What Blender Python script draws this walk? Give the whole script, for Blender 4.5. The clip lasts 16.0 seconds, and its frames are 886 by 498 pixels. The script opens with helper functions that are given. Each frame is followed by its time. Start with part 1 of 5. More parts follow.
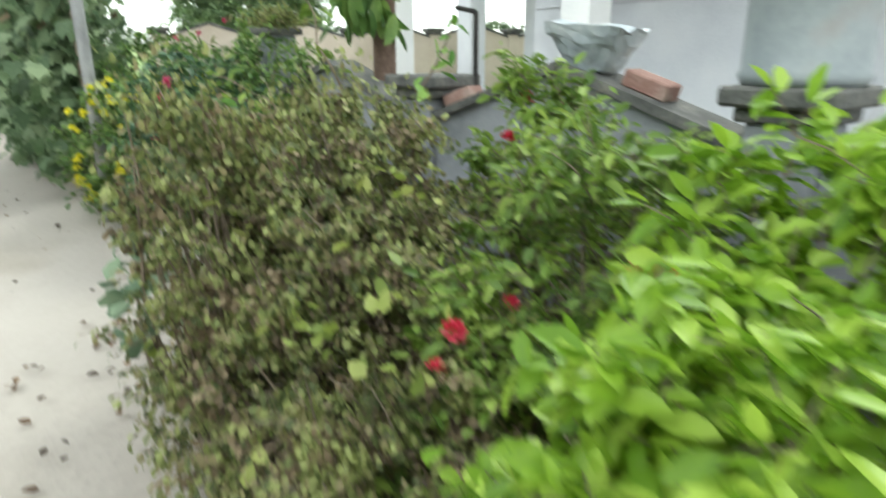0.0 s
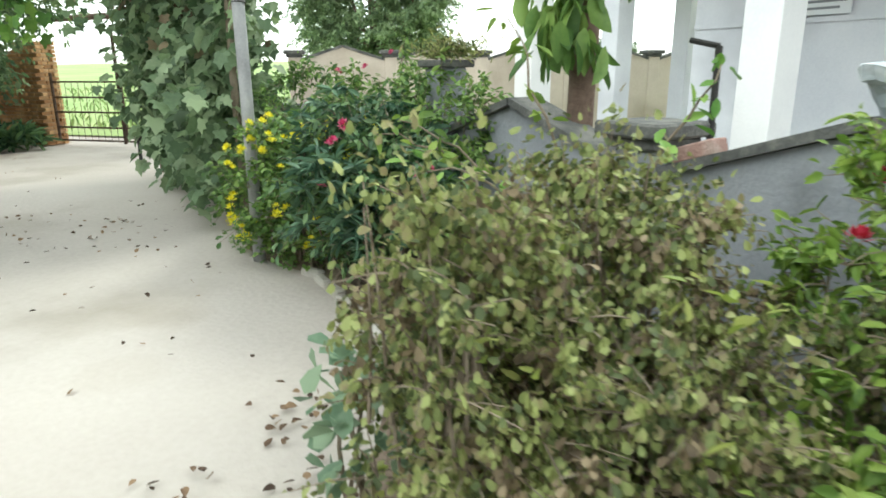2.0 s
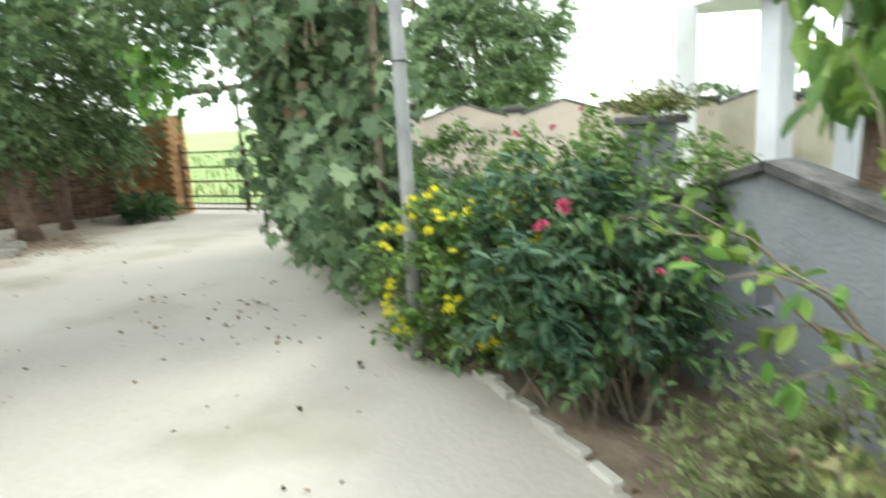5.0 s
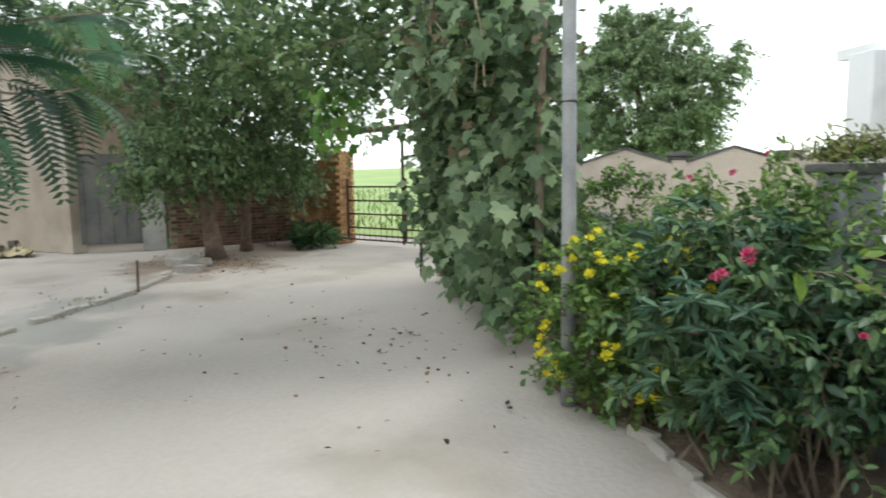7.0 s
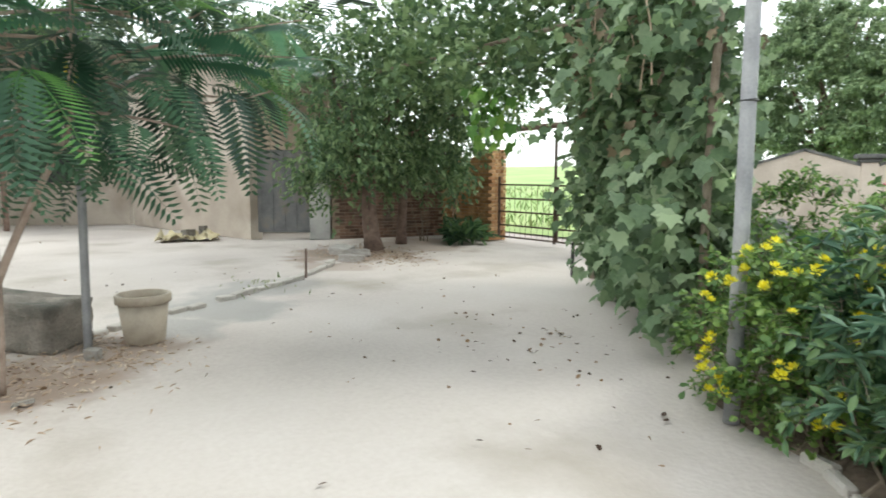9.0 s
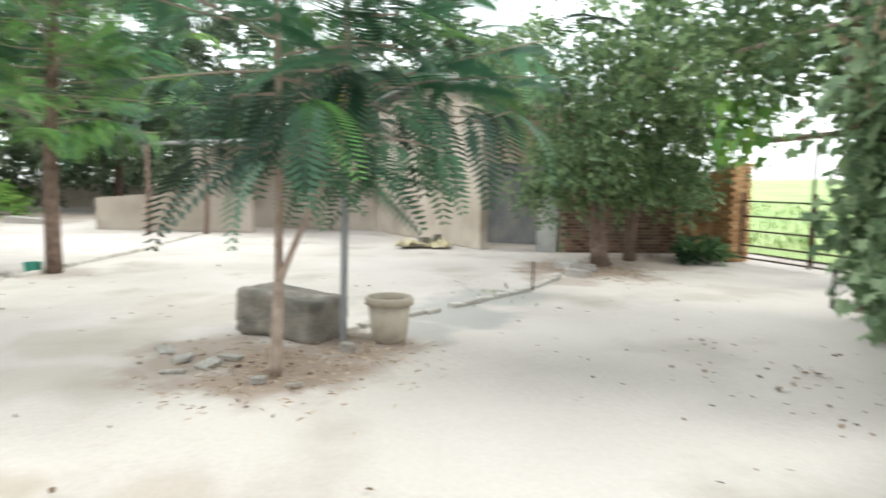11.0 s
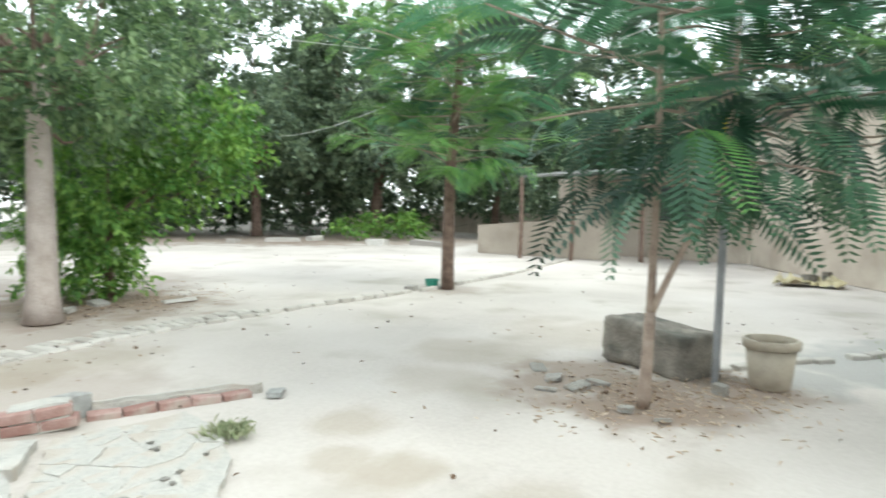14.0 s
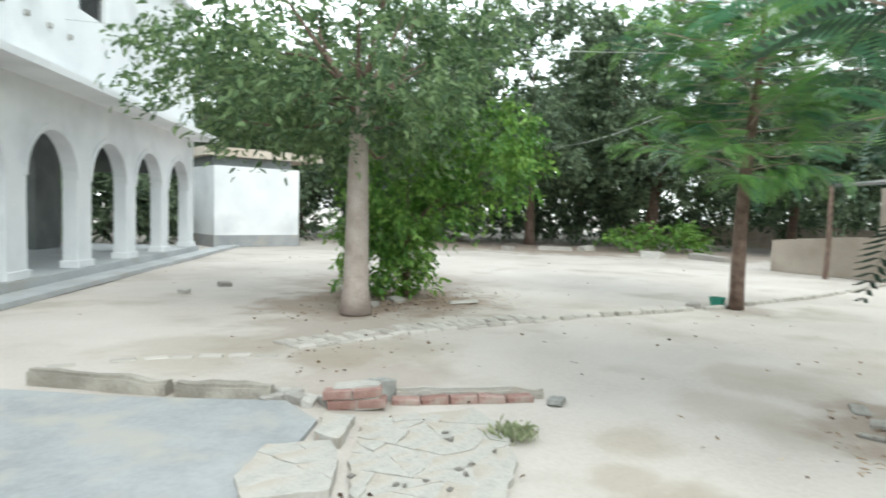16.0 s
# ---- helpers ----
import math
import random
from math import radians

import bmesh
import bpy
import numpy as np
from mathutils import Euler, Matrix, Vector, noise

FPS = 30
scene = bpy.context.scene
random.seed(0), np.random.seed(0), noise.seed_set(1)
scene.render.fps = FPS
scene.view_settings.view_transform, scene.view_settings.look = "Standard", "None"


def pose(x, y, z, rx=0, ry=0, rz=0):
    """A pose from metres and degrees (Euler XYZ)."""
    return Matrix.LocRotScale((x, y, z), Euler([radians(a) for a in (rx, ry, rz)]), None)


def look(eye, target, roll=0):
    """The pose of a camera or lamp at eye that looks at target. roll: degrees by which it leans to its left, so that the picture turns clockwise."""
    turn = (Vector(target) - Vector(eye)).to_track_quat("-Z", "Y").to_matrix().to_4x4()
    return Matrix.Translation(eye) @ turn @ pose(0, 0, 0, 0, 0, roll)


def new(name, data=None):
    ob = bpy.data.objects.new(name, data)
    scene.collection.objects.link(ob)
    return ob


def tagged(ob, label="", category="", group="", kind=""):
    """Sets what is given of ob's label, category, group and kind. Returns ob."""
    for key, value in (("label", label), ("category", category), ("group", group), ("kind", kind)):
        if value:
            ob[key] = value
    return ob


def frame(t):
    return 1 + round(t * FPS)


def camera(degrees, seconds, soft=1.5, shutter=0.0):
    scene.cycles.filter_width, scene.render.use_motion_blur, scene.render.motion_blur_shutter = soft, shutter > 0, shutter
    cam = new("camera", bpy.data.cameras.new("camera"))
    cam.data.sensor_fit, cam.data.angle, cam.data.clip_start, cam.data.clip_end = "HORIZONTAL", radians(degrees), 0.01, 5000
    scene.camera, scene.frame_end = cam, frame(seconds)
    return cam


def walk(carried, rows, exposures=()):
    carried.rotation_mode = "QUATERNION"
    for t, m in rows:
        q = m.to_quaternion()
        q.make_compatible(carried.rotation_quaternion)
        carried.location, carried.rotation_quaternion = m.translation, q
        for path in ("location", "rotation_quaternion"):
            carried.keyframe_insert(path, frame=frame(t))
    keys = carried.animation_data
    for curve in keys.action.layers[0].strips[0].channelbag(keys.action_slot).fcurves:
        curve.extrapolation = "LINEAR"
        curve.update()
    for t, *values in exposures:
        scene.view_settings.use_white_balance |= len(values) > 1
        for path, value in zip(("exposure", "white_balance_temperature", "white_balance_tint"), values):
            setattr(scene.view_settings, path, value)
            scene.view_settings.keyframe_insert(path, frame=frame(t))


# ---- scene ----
cam = camera(69.2, 16.0, soft=1.7, shutter=0.8)
PATH = [
    (0, (-1.534, 1.456, 1.307), (-2.029, 3.304, 0.724), -0.4),
    (0.5, (-1.684, 1.677, 1.4), (-2.341, 3.492, 0.879), -2.1),
    (1, (-1.871, 1.766, 1.414), (-2.65, 3.532, 0.892), 0.3),
    (1.5, (-2.081, 1.853, 1.427), (-2.93, 3.588, 0.907), -1.3),
    (2, (-2.255, 1.909, 1.428), (-3.037, 3.669, 0.893), -0.3),
    (2.5, (-2.433, 2.007, 1.423), (-3.222, 3.769, 0.902), -1.4),
    (3, (-2.599, 2.105, 1.454), (-3.387, 3.877, 0.966), -2.7),
    (3.5, (-2.748, 2.182, 1.428), (-3.564, 3.934, 0.913), -0.7),
    (4, (-2.932, 2.263, 1.435), (-3.763, 4.012, 0.935), -1.8),
    (4.5, (-3.08, 2.337, 1.473), (-3.915, 4.093, 1.008), -2.8),
    (5, (-3.182, 2.418, 1.495), (-4.234, 4.077, 1.123), -3.0),
    (5.2, (-3.211, 2.451, 1.505), (-4.32, 4.083, 1.18), -3.1),
    (7.3, (-3.257, 2.376, 1.465), (-4.723, 3.719, 1.252), -0.5),
    (7.5, (-3.258, 2.369, 1.463), (-4.764, 3.669, 1.26), -0.4),
    (8, (-3.27, 2.35, 1.458), (-4.868, 3.534, 1.246), -0.1),
    (8.2, (-3.27, 2.342, 1.459), (-4.892, 3.492, 1.241), -0.1),
    (10.3, (-3.283, 2.246, 1.529), (-5.128, 2.987, 1.314), 0.4),
    (10.5, (-3.276, 2.237, 1.527), (-5.154, 2.893, 1.32), 0.3),
    (11, (-3.279, 2.203, 1.527), (-5.225, 2.617, 1.323), 0.8),
    (11.5, (-3.258, 2.166, 1.527), (-5.243, 2.342, 1.363), 1.0),
    (12, (-3.261, 2.161, 1.539), (-5.255, 2.151, 1.378), 0.9),
    (12.5, (-3.249, 2.15, 1.538), (-5.234, 1.957, 1.383), 0.5),
    (13, (-3.247, 2.136, 1.532), (-5.215, 1.818, 1.371), 0.6),
    (13.5, (-3.223, 2.12, 1.547), (-5.164, 1.659, 1.405), 0.7),
    (14, (-3.203, 2.079, 1.544), (-5.088, 1.424, 1.414), 0.7),
    (14.5, (-3.189, 2.052, 1.551), (-5.013, 1.24, 1.436), 1.3),
    (15, (-3.175, 2.003, 1.56), (-4.879, 0.965, 1.429), 1.2),
    (15.5, (-3.156, 1.982, 1.556), (-4.729, 0.754, 1.426), 1.0),
    (16, (-3.149, 1.941, 1.545), (-4.614, 0.585, 1.429), 1.5),
]
EXPOSURES = [(t, e, 6400 if t < 6 else 6300 if t < 13.8 else 6080, -3 if t < 6 else 3 if t < 12.8 else 1 if t < 13.8 else -1) for t, e in ((0.0, 1.68), (0.5, 1.75), (1.0, 1.65), (2.0, 1.8), (2.5, 1.8), (3.5, 1.7), (4.5, 1.8), (5.2, 1.98), (7.3, 1.3), (8.2, 1.75), (10.3, 1.68), (11.0, 1.99), (11.5, 1.97), (12.0, 1.7), (12.5, 1.74), (13.0, 1.8), (13.5, 1.83), (14.0, 1.9), (14.5, 1.78), (15.0, 1.54), (15.5, 1.35), (16.0, 1.62))]
walk(cam, [(t, look(eye, target, roll)) for t, eye, target, roll in PATH], EXPOSURES)

# ---- light ----
world = bpy.data.worlds.new("overcast_sky")
scene.world = world
world.use_nodes = True
wn = world.node_tree
sky = wn.nodes.new("ShaderNodeTexSky")
sky.sky_type, sky.sun_disc = "NISHITA", False
sky.sun_elevation, sky.sun_rotation = radians(48), radians(200)
sky.dust_density, sky.air_density = 1.0, 1.0
haze = wn.nodes.new("ShaderNodeHueSaturation")
haze.inputs["Saturation"].default_value = 0.12
wn.links.new(sky.outputs[0], haze.inputs["Color"])
wn.links.new(haze.outputs[0], wn.nodes["Background"].inputs["Color"])
wn.nodes["Background"].inputs["Strength"].default_value = 0.15
sun_data = bpy.data.lights.new("sun", "SUN")
sun_data.energy, sun_data.angle, sun_data.color = 0.7, radians(25), (1.0, 0.97, 0.93)
sun = new("sun", sun_data)
sun.rotation_euler = (radians(42), 0, radians(160))
RNG = np.random.default_rng(7)


# ---- materials ----
def material(name, colours, scale=4.0, rough=0.8, bump=0.2, fine=40.0, island=False, objects=False, stain=None, metallic=0.0, through_light=0.0, grain=0.35, stain_scale=0.7, stain_cut=(0.52, 0.7)):
    m = bpy.data.materials.new(name)
    m.use_nodes = True
    nt = m.node_tree
    n, l = nt.nodes, nt.links
    bsdf = n["Principled BSDF"]
    bsdf.inputs["Roughness"].default_value = rough
    bsdf.inputs["Metallic"].default_value = metallic
    co = n.new("ShaderNodeTexCoord")
    big = n.new("ShaderNodeTexNoise")
    big.inputs["Scale"].default_value, big.inputs["Detail"].default_value = scale, 6
    small = n.new("ShaderNodeTexNoise")
    small.inputs["Scale"].default_value, small.inputs["Detail"].default_value = fine, 4
    for t in (big, small):
        l.new(co.outputs["Object"], t.inputs["Vector"])
    ramp = n.new("ShaderNodeValToRGB")
    el = ramp.color_ramp.elements
    while len(el) < len(colours):
        el.new(0.5)
    for i, c in enumerate(colours):
        el[i].position = i / max(1, len(colours) - 1) * 0.5 + 0.25
        el[i].color = (*c, 1)
    blend = n.new("ShaderNodeMath")
    blend.operation = "MULTIPLY_ADD"
    l.new(small.outputs["Fac"], blend.inputs[0])
    blend.inputs[1].default_value = grain
    fac = big.outputs["Fac"]
    if island or objects:
        info = n.new("ShaderNodeNewGeometry" if island else "ShaderNodeObjectInfo")
        out = info.outputs["Random Per Island"] if island else info.outputs["Random"]
        spread = n.new("ShaderNodeMapRange")
        spread.inputs["To Min"].default_value, spread.inputs["To Max"].default_value = -0.32, 0.32
        l.new(out, spread.inputs["Value"])
        add = n.new("ShaderNodeMath")
        l.new(spread.outputs[0], add.inputs[0])
        l.new(fac, add.inputs[1])
        fac = add.outputs[0]
    sub = n.new("ShaderNodeMath")
    sub.operation = "SUBTRACT"
    l.new(fac, sub.inputs[0])
    sub.inputs[1].default_value = grain * 0.5
    l.new(sub.outputs[0], blend.inputs[2])
    l.new(blend.outputs[0], ramp.inputs["Fac"])
    colour = ramp.outputs["Color"]
    if stain:
        spots = n.new("ShaderNodeTexNoise")
        spots.inputs["Scale"].default_value, spots.inputs["Detail"].default_value = stain_scale, 7
        l.new(co.outputs["Object"], spots.inputs["Vector"])
        cut = n.new("ShaderNodeMapRange")
        cut.inputs["From Min"].default_value, cut.inputs["From Max"].default_value = stain_cut
        l.new(spots.outputs["Fac"], cut.inputs["Value"])
        mix = n.new("ShaderNodeMix")
        mix.data_type = "RGBA"
        l.new(cut.outputs[0], mix.inputs["Factor"])
        l.new(colour, mix.inputs[6])
        mix.inputs[7].default_value = (*stain, 1)
        colour = mix.outputs[2]
    l.new(colour, bsdf.inputs["Base Color"])
    if bump:
        b = n.new("ShaderNodeBump")
        b.inputs["Strength"].default_value, b.inputs["Distance"].default_value = bump, 0.02
        l.new(small.outputs["Fac"], b.inputs["Height"])
        l.new(b.outputs[0], bsdf.inputs["Normal"])
    if through_light:
        tr = n.new("ShaderNodeBsdfTranslucent")
        l.new(colour, tr.inputs["Color"])
        ms = n.new("ShaderNodeMixShader")
        ms.inputs[0].default_value = through_light
        l.new(bsdf.outputs[0], ms.inputs[1])
        l.new(tr.outputs[0], ms.inputs[2])
        l.new(ms.outputs[0], n["Material Output"].inputs["Surface"])
    return m


def foliage(name, colours, rough=0.5, light=0.3, patch=1.3):
    return material(name, colours, scale=patch, rough=rough, bump=0.0, fine=30, island=True, through_light=light)


def stain_places(m, colour, places, soft=0.55):
    """Worn earth stains with ragged outlines at given places: x, y, radius, strength."""
    nt = m.node_tree
    n, l = nt.nodes, nt.links
    bsdf = n["Principled BSDF"]
    base = bsdf.inputs["Base Color"].links[0].from_socket
    co = n.new("ShaderNodeTexCoord")
    rag = n.new("ShaderNodeTexNoise")
    rag.inputs["Scale"].default_value, rag.inputs["Detail"].default_value = 1.6, 6
    l.new(co.outputs["Object"], rag.inputs["Vector"])
    total = None
    for x, y, r, k in places:
        d = n.new("ShaderNodeVectorMath")
        d.operation = "DISTANCE"
        l.new(co.outputs["Object"], d.inputs[0])
        d.inputs[1].default_value = (x, y, 0)
        wob = n.new("ShaderNodeMath")
        wob.operation = "MULTIPLY_ADD"
        l.new(rag.outputs["Fac"], wob.inputs[0])
        r = r * 1.35
        wob.inputs[1].default_value = r * 1.5
        l.new(d.outputs["Value"], wob.inputs[2])
        fall = n.new("ShaderNodeMapRange")
        fall.interpolation_type = "SMOOTHSTEP"
        fall.inputs["From Min"].default_value, fall.inputs["From Max"].default_value = r * (1.75 - soft), r * 1.75
        fall.inputs["To Min"].default_value, fall.inputs["To Max"].default_value = k, 0.0
        l.new(wob.outputs[0], fall.inputs["Value"])
        if total is None:
            total = fall.outputs[0]
        else:
            top = n.new("ShaderNodeMath")
            top.operation = "MAXIMUM"
            l.new(total, top.inputs[0])
            l.new(fall.outputs[0], top.inputs[1])
            total = top.outputs[0]
    mix = n.new("ShaderNodeMix")
    mix.data_type = "RGBA"
    l.new(total, mix.inputs["Factor"])
    l.new(base, mix.inputs[6])
    mix.inputs[7].default_value = (*colour, 1)
    l.new(mix.outputs[2], bsdf.inputs["Base Color"])


M_SAND = material("sandy_ground", [(0.42, 0.372, 0.335), (0.51, 0.458, 0.415), (0.57, 0.52, 0.48)], 0.45, 0.95, 0.35, 25, stain=(0.35, 0.305, 0.25), stain_scale=0.75, stain_cut=(0.54, 0.78))
stain_places(M_SAND, (0.235, 0.165, 0.12), [(-8.5, 1.9, 0.75, 0.85), (-9.1, 1.3, 0.7, 0.7), (-9.25, 2.6, 0.6, 0.7), (-10.8, -6.3, 1.7, 0.85), (-9.4, -6.2, 1.2, 0.7), (-8.6, -5.0, 1.2, 0.4), (-14.2, 7.2, 1.2, 0.8), (-15.0, 9.0, 1.3, 0.6), (-12.9, 6.2, 0.6, 0.5), (-29, -14, 5, 0.7), (-31, -9, 4, 0.6), (-26, -20, 5, 0.7), (-7.0, -2.6, 0.8, 0.35), (-12.5, -8.5, 2.0, 0.4), (-14.7, -1.9, 0.7, 0.4)])
stain_places(M_SAND, (0.25, 0.25, 0.235), [(-10.6, 3.9, 0.8, 0.6), (-11.6, 4.7, 0.7, 0.5), (-9.9, 3.3, 0.5, 0.6)])
stain_places(M_SAND, (0.33, 0.27, 0.2), [(-6.6, 0.6, 0.3, 0.6), (-7.25, -0.1, 0.32, 0.5), (-6.66, 0.25, 0.22, 0.5), (-7.4, -3.45, 0.5, 0.6), (-6.3, 1.4, 0.4, 0.4), (-9.8, 0.2, 0.7, 0.4), (-11.2, 1.0, 0.9, 0.35), (-6.4, -4.6, 0.9, 0.4), (-8.0, -3.2, 0.7, 0.4), (-4.9, 3.9, 0.22, 0.12), (-5.3, 4.6, 0.25, 0.12), (-8.6, 0.2, 0.5, 0.35)])
M_SLAB = material("pale_dusty_cement", [(0.38, 0.36, 0.33), (0.47, 0.445, 0.405), (0.55, 0.52, 0.475)], 3.5, 0.95, 0.9, 30, stain=(0.44, 0.385, 0.33), stain_scale=2.0, stain_cut=(0.45, 0.6))
M_SOIL = material("bed_soil", [(0.11, 0.08, 0.06), (0.2, 0.15, 0.11), (0.28, 0.22, 0.17)], 5, 0.95, 0.8, 30)
M_FIELD = material("green_field", [(0.20, 0.30, 0.095), (0.28, 0.38, 0.135), (0.37, 0.43, 0.18)], 0.12, 0.9, 0.3, 6)
M_GREYWALL = material("grey_cement_render", [(0.20, 0.21, 0.235), (0.27, 0.28, 0.31), (0.33, 0.335, 0.36)], 2.2, 0.9, 0.35, 45, stain=(0.13, 0.135, 0.14), stain_scale=1.6)
M_COPING = material("dark_weathered_coping", [(0.06, 0.06, 0.06), (0.12, 0.12, 0.115), (0.22, 0.21, 0.19)], 7, 0.92, 0.5, 50)
M_CREAM = material("cream_limewash", [(0.50, 0.42, 0.34), (0.60, 0.52, 0.44), (0.66, 0.59, 0.51)], 0.8, 0.9, 0.25, 30, stain=(0.42, 0.35, 0.28), stain_scale=0.8)
# cream plaster with the trees' shade mixed into its colours
M_HUT = material("dusty_hut_plaster", [(0.32, 0.27, 0.22), (0.41, 0.35, 0.29), (0.48, 0.42, 0.355)], 0.7, 0.92, 0.35, 25, stain=(0.30, 0.25, 0.2), stain_scale=0.9)
M_WHITE = material("white_paint", [(0.70, 0.71, 0.73), (0.78, 0.78, 0.79), (0.83, 0.83, 0.83)], 0.9, 0.75, 0.12, 30, stain=(0.62, 0.62, 0.63), stain_scale=0.6)
M_BLUEWHITE = material("bluish_white_paint", [(0.56, 0.575, 0.63), (0.64, 0.655, 0.70), (0.70, 0.71, 0.745)], 1.2, 0.75, 0.15, 35, stain=(0.50, 0.51, 0.55))
M_CEMENT = material("worn_cement", [(0.27, 0.265, 0.25), (0.36, 0.35, 0.33), (0.45, 0.44, 0.41)], 2.5, 0.9, 0.5, 35, stain=(0.2, 0.19, 0.17))
M_APRON = material("grey_floor_cement", [(0.25, 0.255, 0.26), (0.32, 0.325, 0.33), (0.39, 0.39, 0.39)], 1.6, 0.85, 0.35, 25, stain=(0.38, 0.36, 0.33), stain_scale=2.2, stain_cut=(0.47, 0.62))
M_PAVING = material("smooth_grey_paving", [(0.36, 0.37, 0.385), (0.44, 0.45, 0.46), (0.50, 0.505, 0.51)], 1.2, 0.6, 0.2, 25, stain=(0.40, 0.39, 0.37), stain_scale=1.6)
M_BRICK = material("orange_brick", [(0.34, 0.17, 0.07), (0.46, 0.25, 0.11), (0.55, 0.34, 0.17)], 6, 0.9, 0.5, 60, objects=True, stain=(0.22, 0.13, 0.08), stain_scale=2.0)
M_BRICKI = material("orange_brick_course", [(0.34, 0.17, 0.07), (0.46, 0.25, 0.11), (0.55, 0.34, 0.17)], 6, 0.9, 0.5, 60, island=True, stain=(0.22, 0.13, 0.08), stain_scale=2.0)
# brick darkened in its base colours for the shade of the trees
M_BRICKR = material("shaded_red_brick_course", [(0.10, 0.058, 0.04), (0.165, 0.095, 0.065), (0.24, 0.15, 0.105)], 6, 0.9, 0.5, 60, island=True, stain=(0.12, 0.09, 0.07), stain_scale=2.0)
M_KERB = material("dusty_brown_cement", [(0.22, 0.195, 0.165), (0.31, 0.28, 0.24), (0.40, 0.37, 0.32)], 4, 0.95, 0.8, 35, stain=(0.44, 0.40, 0.35), stain_scale=3)
M_REDBRICK = material("red_brick", [(0.27, 0.15, 0.125), (0.35, 0.22, 0.19), (0.45, 0.32, 0.285)], 9, 0.9, 0.5, 60, objects=True, stain=(0.4, 0.34, 0.29), stain_scale=5)
M_PAVER = material("pale_paver", [(0.36, 0.33, 0.30), (0.45, 0.42, 0.385), (0.55, 0.52, 0.48)], 5, 0.92, 0.5, 50, objects=True)
M_EDGING = material("pale_dusty_brick", [(0.42, 0.385, 0.345), (0.50, 0.465, 0.42), (0.57, 0.53, 0.485)], 5, 0.95, 0.6, 40, objects=True)
M_MORTAR = material("mortar", [(0.26, 0.2, 0.15), (0.36, 0.29, 0.22)], 5, 0.95, 0.5, 50)
M_IRON = material("rusted_iron", [(0.045, 0.03, 0.025), (0.09, 0.06, 0.045), (0.14, 0.085, 0.055)], 12, 0.75, 0.3, 80, metallic=0.3)
M_BLACKROD = material("black_iron", [(0.02, 0.02, 0.02), (0.04, 0.037, 0.035)], 20, 0.6, 0.2, 80, metallic=0.4)
M_GALV = material("galvanised_pipe", [(0.2, 0.2, 0.205), (0.29, 0.29, 0.3), (0.36, 0.36, 0.36)], 6, 0.55, 0.15, 60, metallic=0.5)
M_BAMBOO = material("grey_weathered_pole", [(0.26, 0.26, 0.27), (0.35, 0.35, 0.36), (0.43, 0.43, 0.43)], 5, 0.85, 0.4, 60)
M_BARK = material("brown_bark", [(0.10, 0.065, 0.05), (0.17, 0.115, 0.09), (0.25, 0.175, 0.14)], 8, 0.95, 0.9, 35)
M_PALEBARK = material("pale_bark", [(0.34, 0.28, 0.24), (0.44, 0.37, 0.33), (0.52, 0.455, 0.41)], 5, 0.95, 0.7, 30)
M_SAPBARK = material("sapling_bark", [(0.24, 0.175, 0.14), (0.34, 0.26, 0.21), (0.42, 0.335, 0.275)], 9, 0.9, 0.5, 45)
M_TWIG = material("dry_twig", [(0.13, 0.10, 0.07), (0.22, 0.175, 0.13), (0.3, 0.25, 0.19)], 10, 0.95, 0.4, 60)
M_POT = material("clay_coloured_plastic", [(0.34, 0.285, 0.22), (0.41, 0.35, 0.275), (0.47, 0.41, 0.33)], 4, 0.6, 0.1, 40, stain=(0.28, 0.235, 0.18), stain_scale=4)
M_STONE = material("mossy_stone_block", [(0.13, 0.115, 0.095), (0.21, 0.185, 0.155), (0.30, 0.265, 0.225)], 5, 0.95, 0.9, 40, stain=(0.09, 0.09, 0.075), stain_scale=3)
# tin colours set darker for the shade the hut door stands in
M_TIN = material("dull_tin_sheet", [(0.10, 0.10, 0.10), (0.15, 0.148, 0.145), (0.20, 0.195, 0.19)], 3, 0.7, 0.2, 30, metallic=0.25, stain=(0.19, 0.16, 0.13), stain_scale=3)
M_ROOF = material("old_cement_sheet", [(0.10, 0.10, 0.095), (0.17, 0.165, 0.155), (0.25, 0.24, 0.22)], 3, 0.95, 0.5, 40)
M_CLOTH = material("yellowish_sacking", [(0.42, 0.35, 0.2), (0.56, 0.48, 0.3), (0.66, 0.6, 0.44)], 5, 0.95, 0.4, 90)
M_BAG = material("bluish_plaster_lump", [(0.24, 0.28, 0.32), (0.38, 0.42, 0.46), (0.55, 0.57, 0.58)], 5, 0.7, 0.5, 25)
M_PINK = material("crimson_pink_petal", [(0.48, 0.03, 0.12), (0.62, 0.08, 0.2), (0.72, 0.2, 0.33)], 5, 0.6, 0.0, 20, island=True, through_light=0.25)
M_LITTER = material("dry_leaf_litter", [(0.05, 0.03, 0.02), (0.13, 0.08, 0.05), (0.26, 0.17, 0.1)], 9, 0.95, 0.2, 30, island=True)
M_STRAW = material("straw", [(0.36, 0.26, 0.18), (0.48, 0.36, 0.26), (0.58, 0.47, 0.36)], 6, 0.95, 0.2, 60, island=True)
# grey set dark so its colour holds the shade of unlit interiors
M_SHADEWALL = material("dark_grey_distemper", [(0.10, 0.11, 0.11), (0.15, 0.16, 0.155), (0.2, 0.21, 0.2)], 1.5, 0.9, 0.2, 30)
M_DARK = material("dark_glass_and_shade", [(0.02, 0.022, 0.025), (0.04, 0.042, 0.045)], 3, 0.3, 0.0, 20)
M_SIGN = material("white_notice_board", [(0.70, 0.72, 0.74), (0.76, 0.78, 0.79)], 2, 0.5, 0.0, 20)
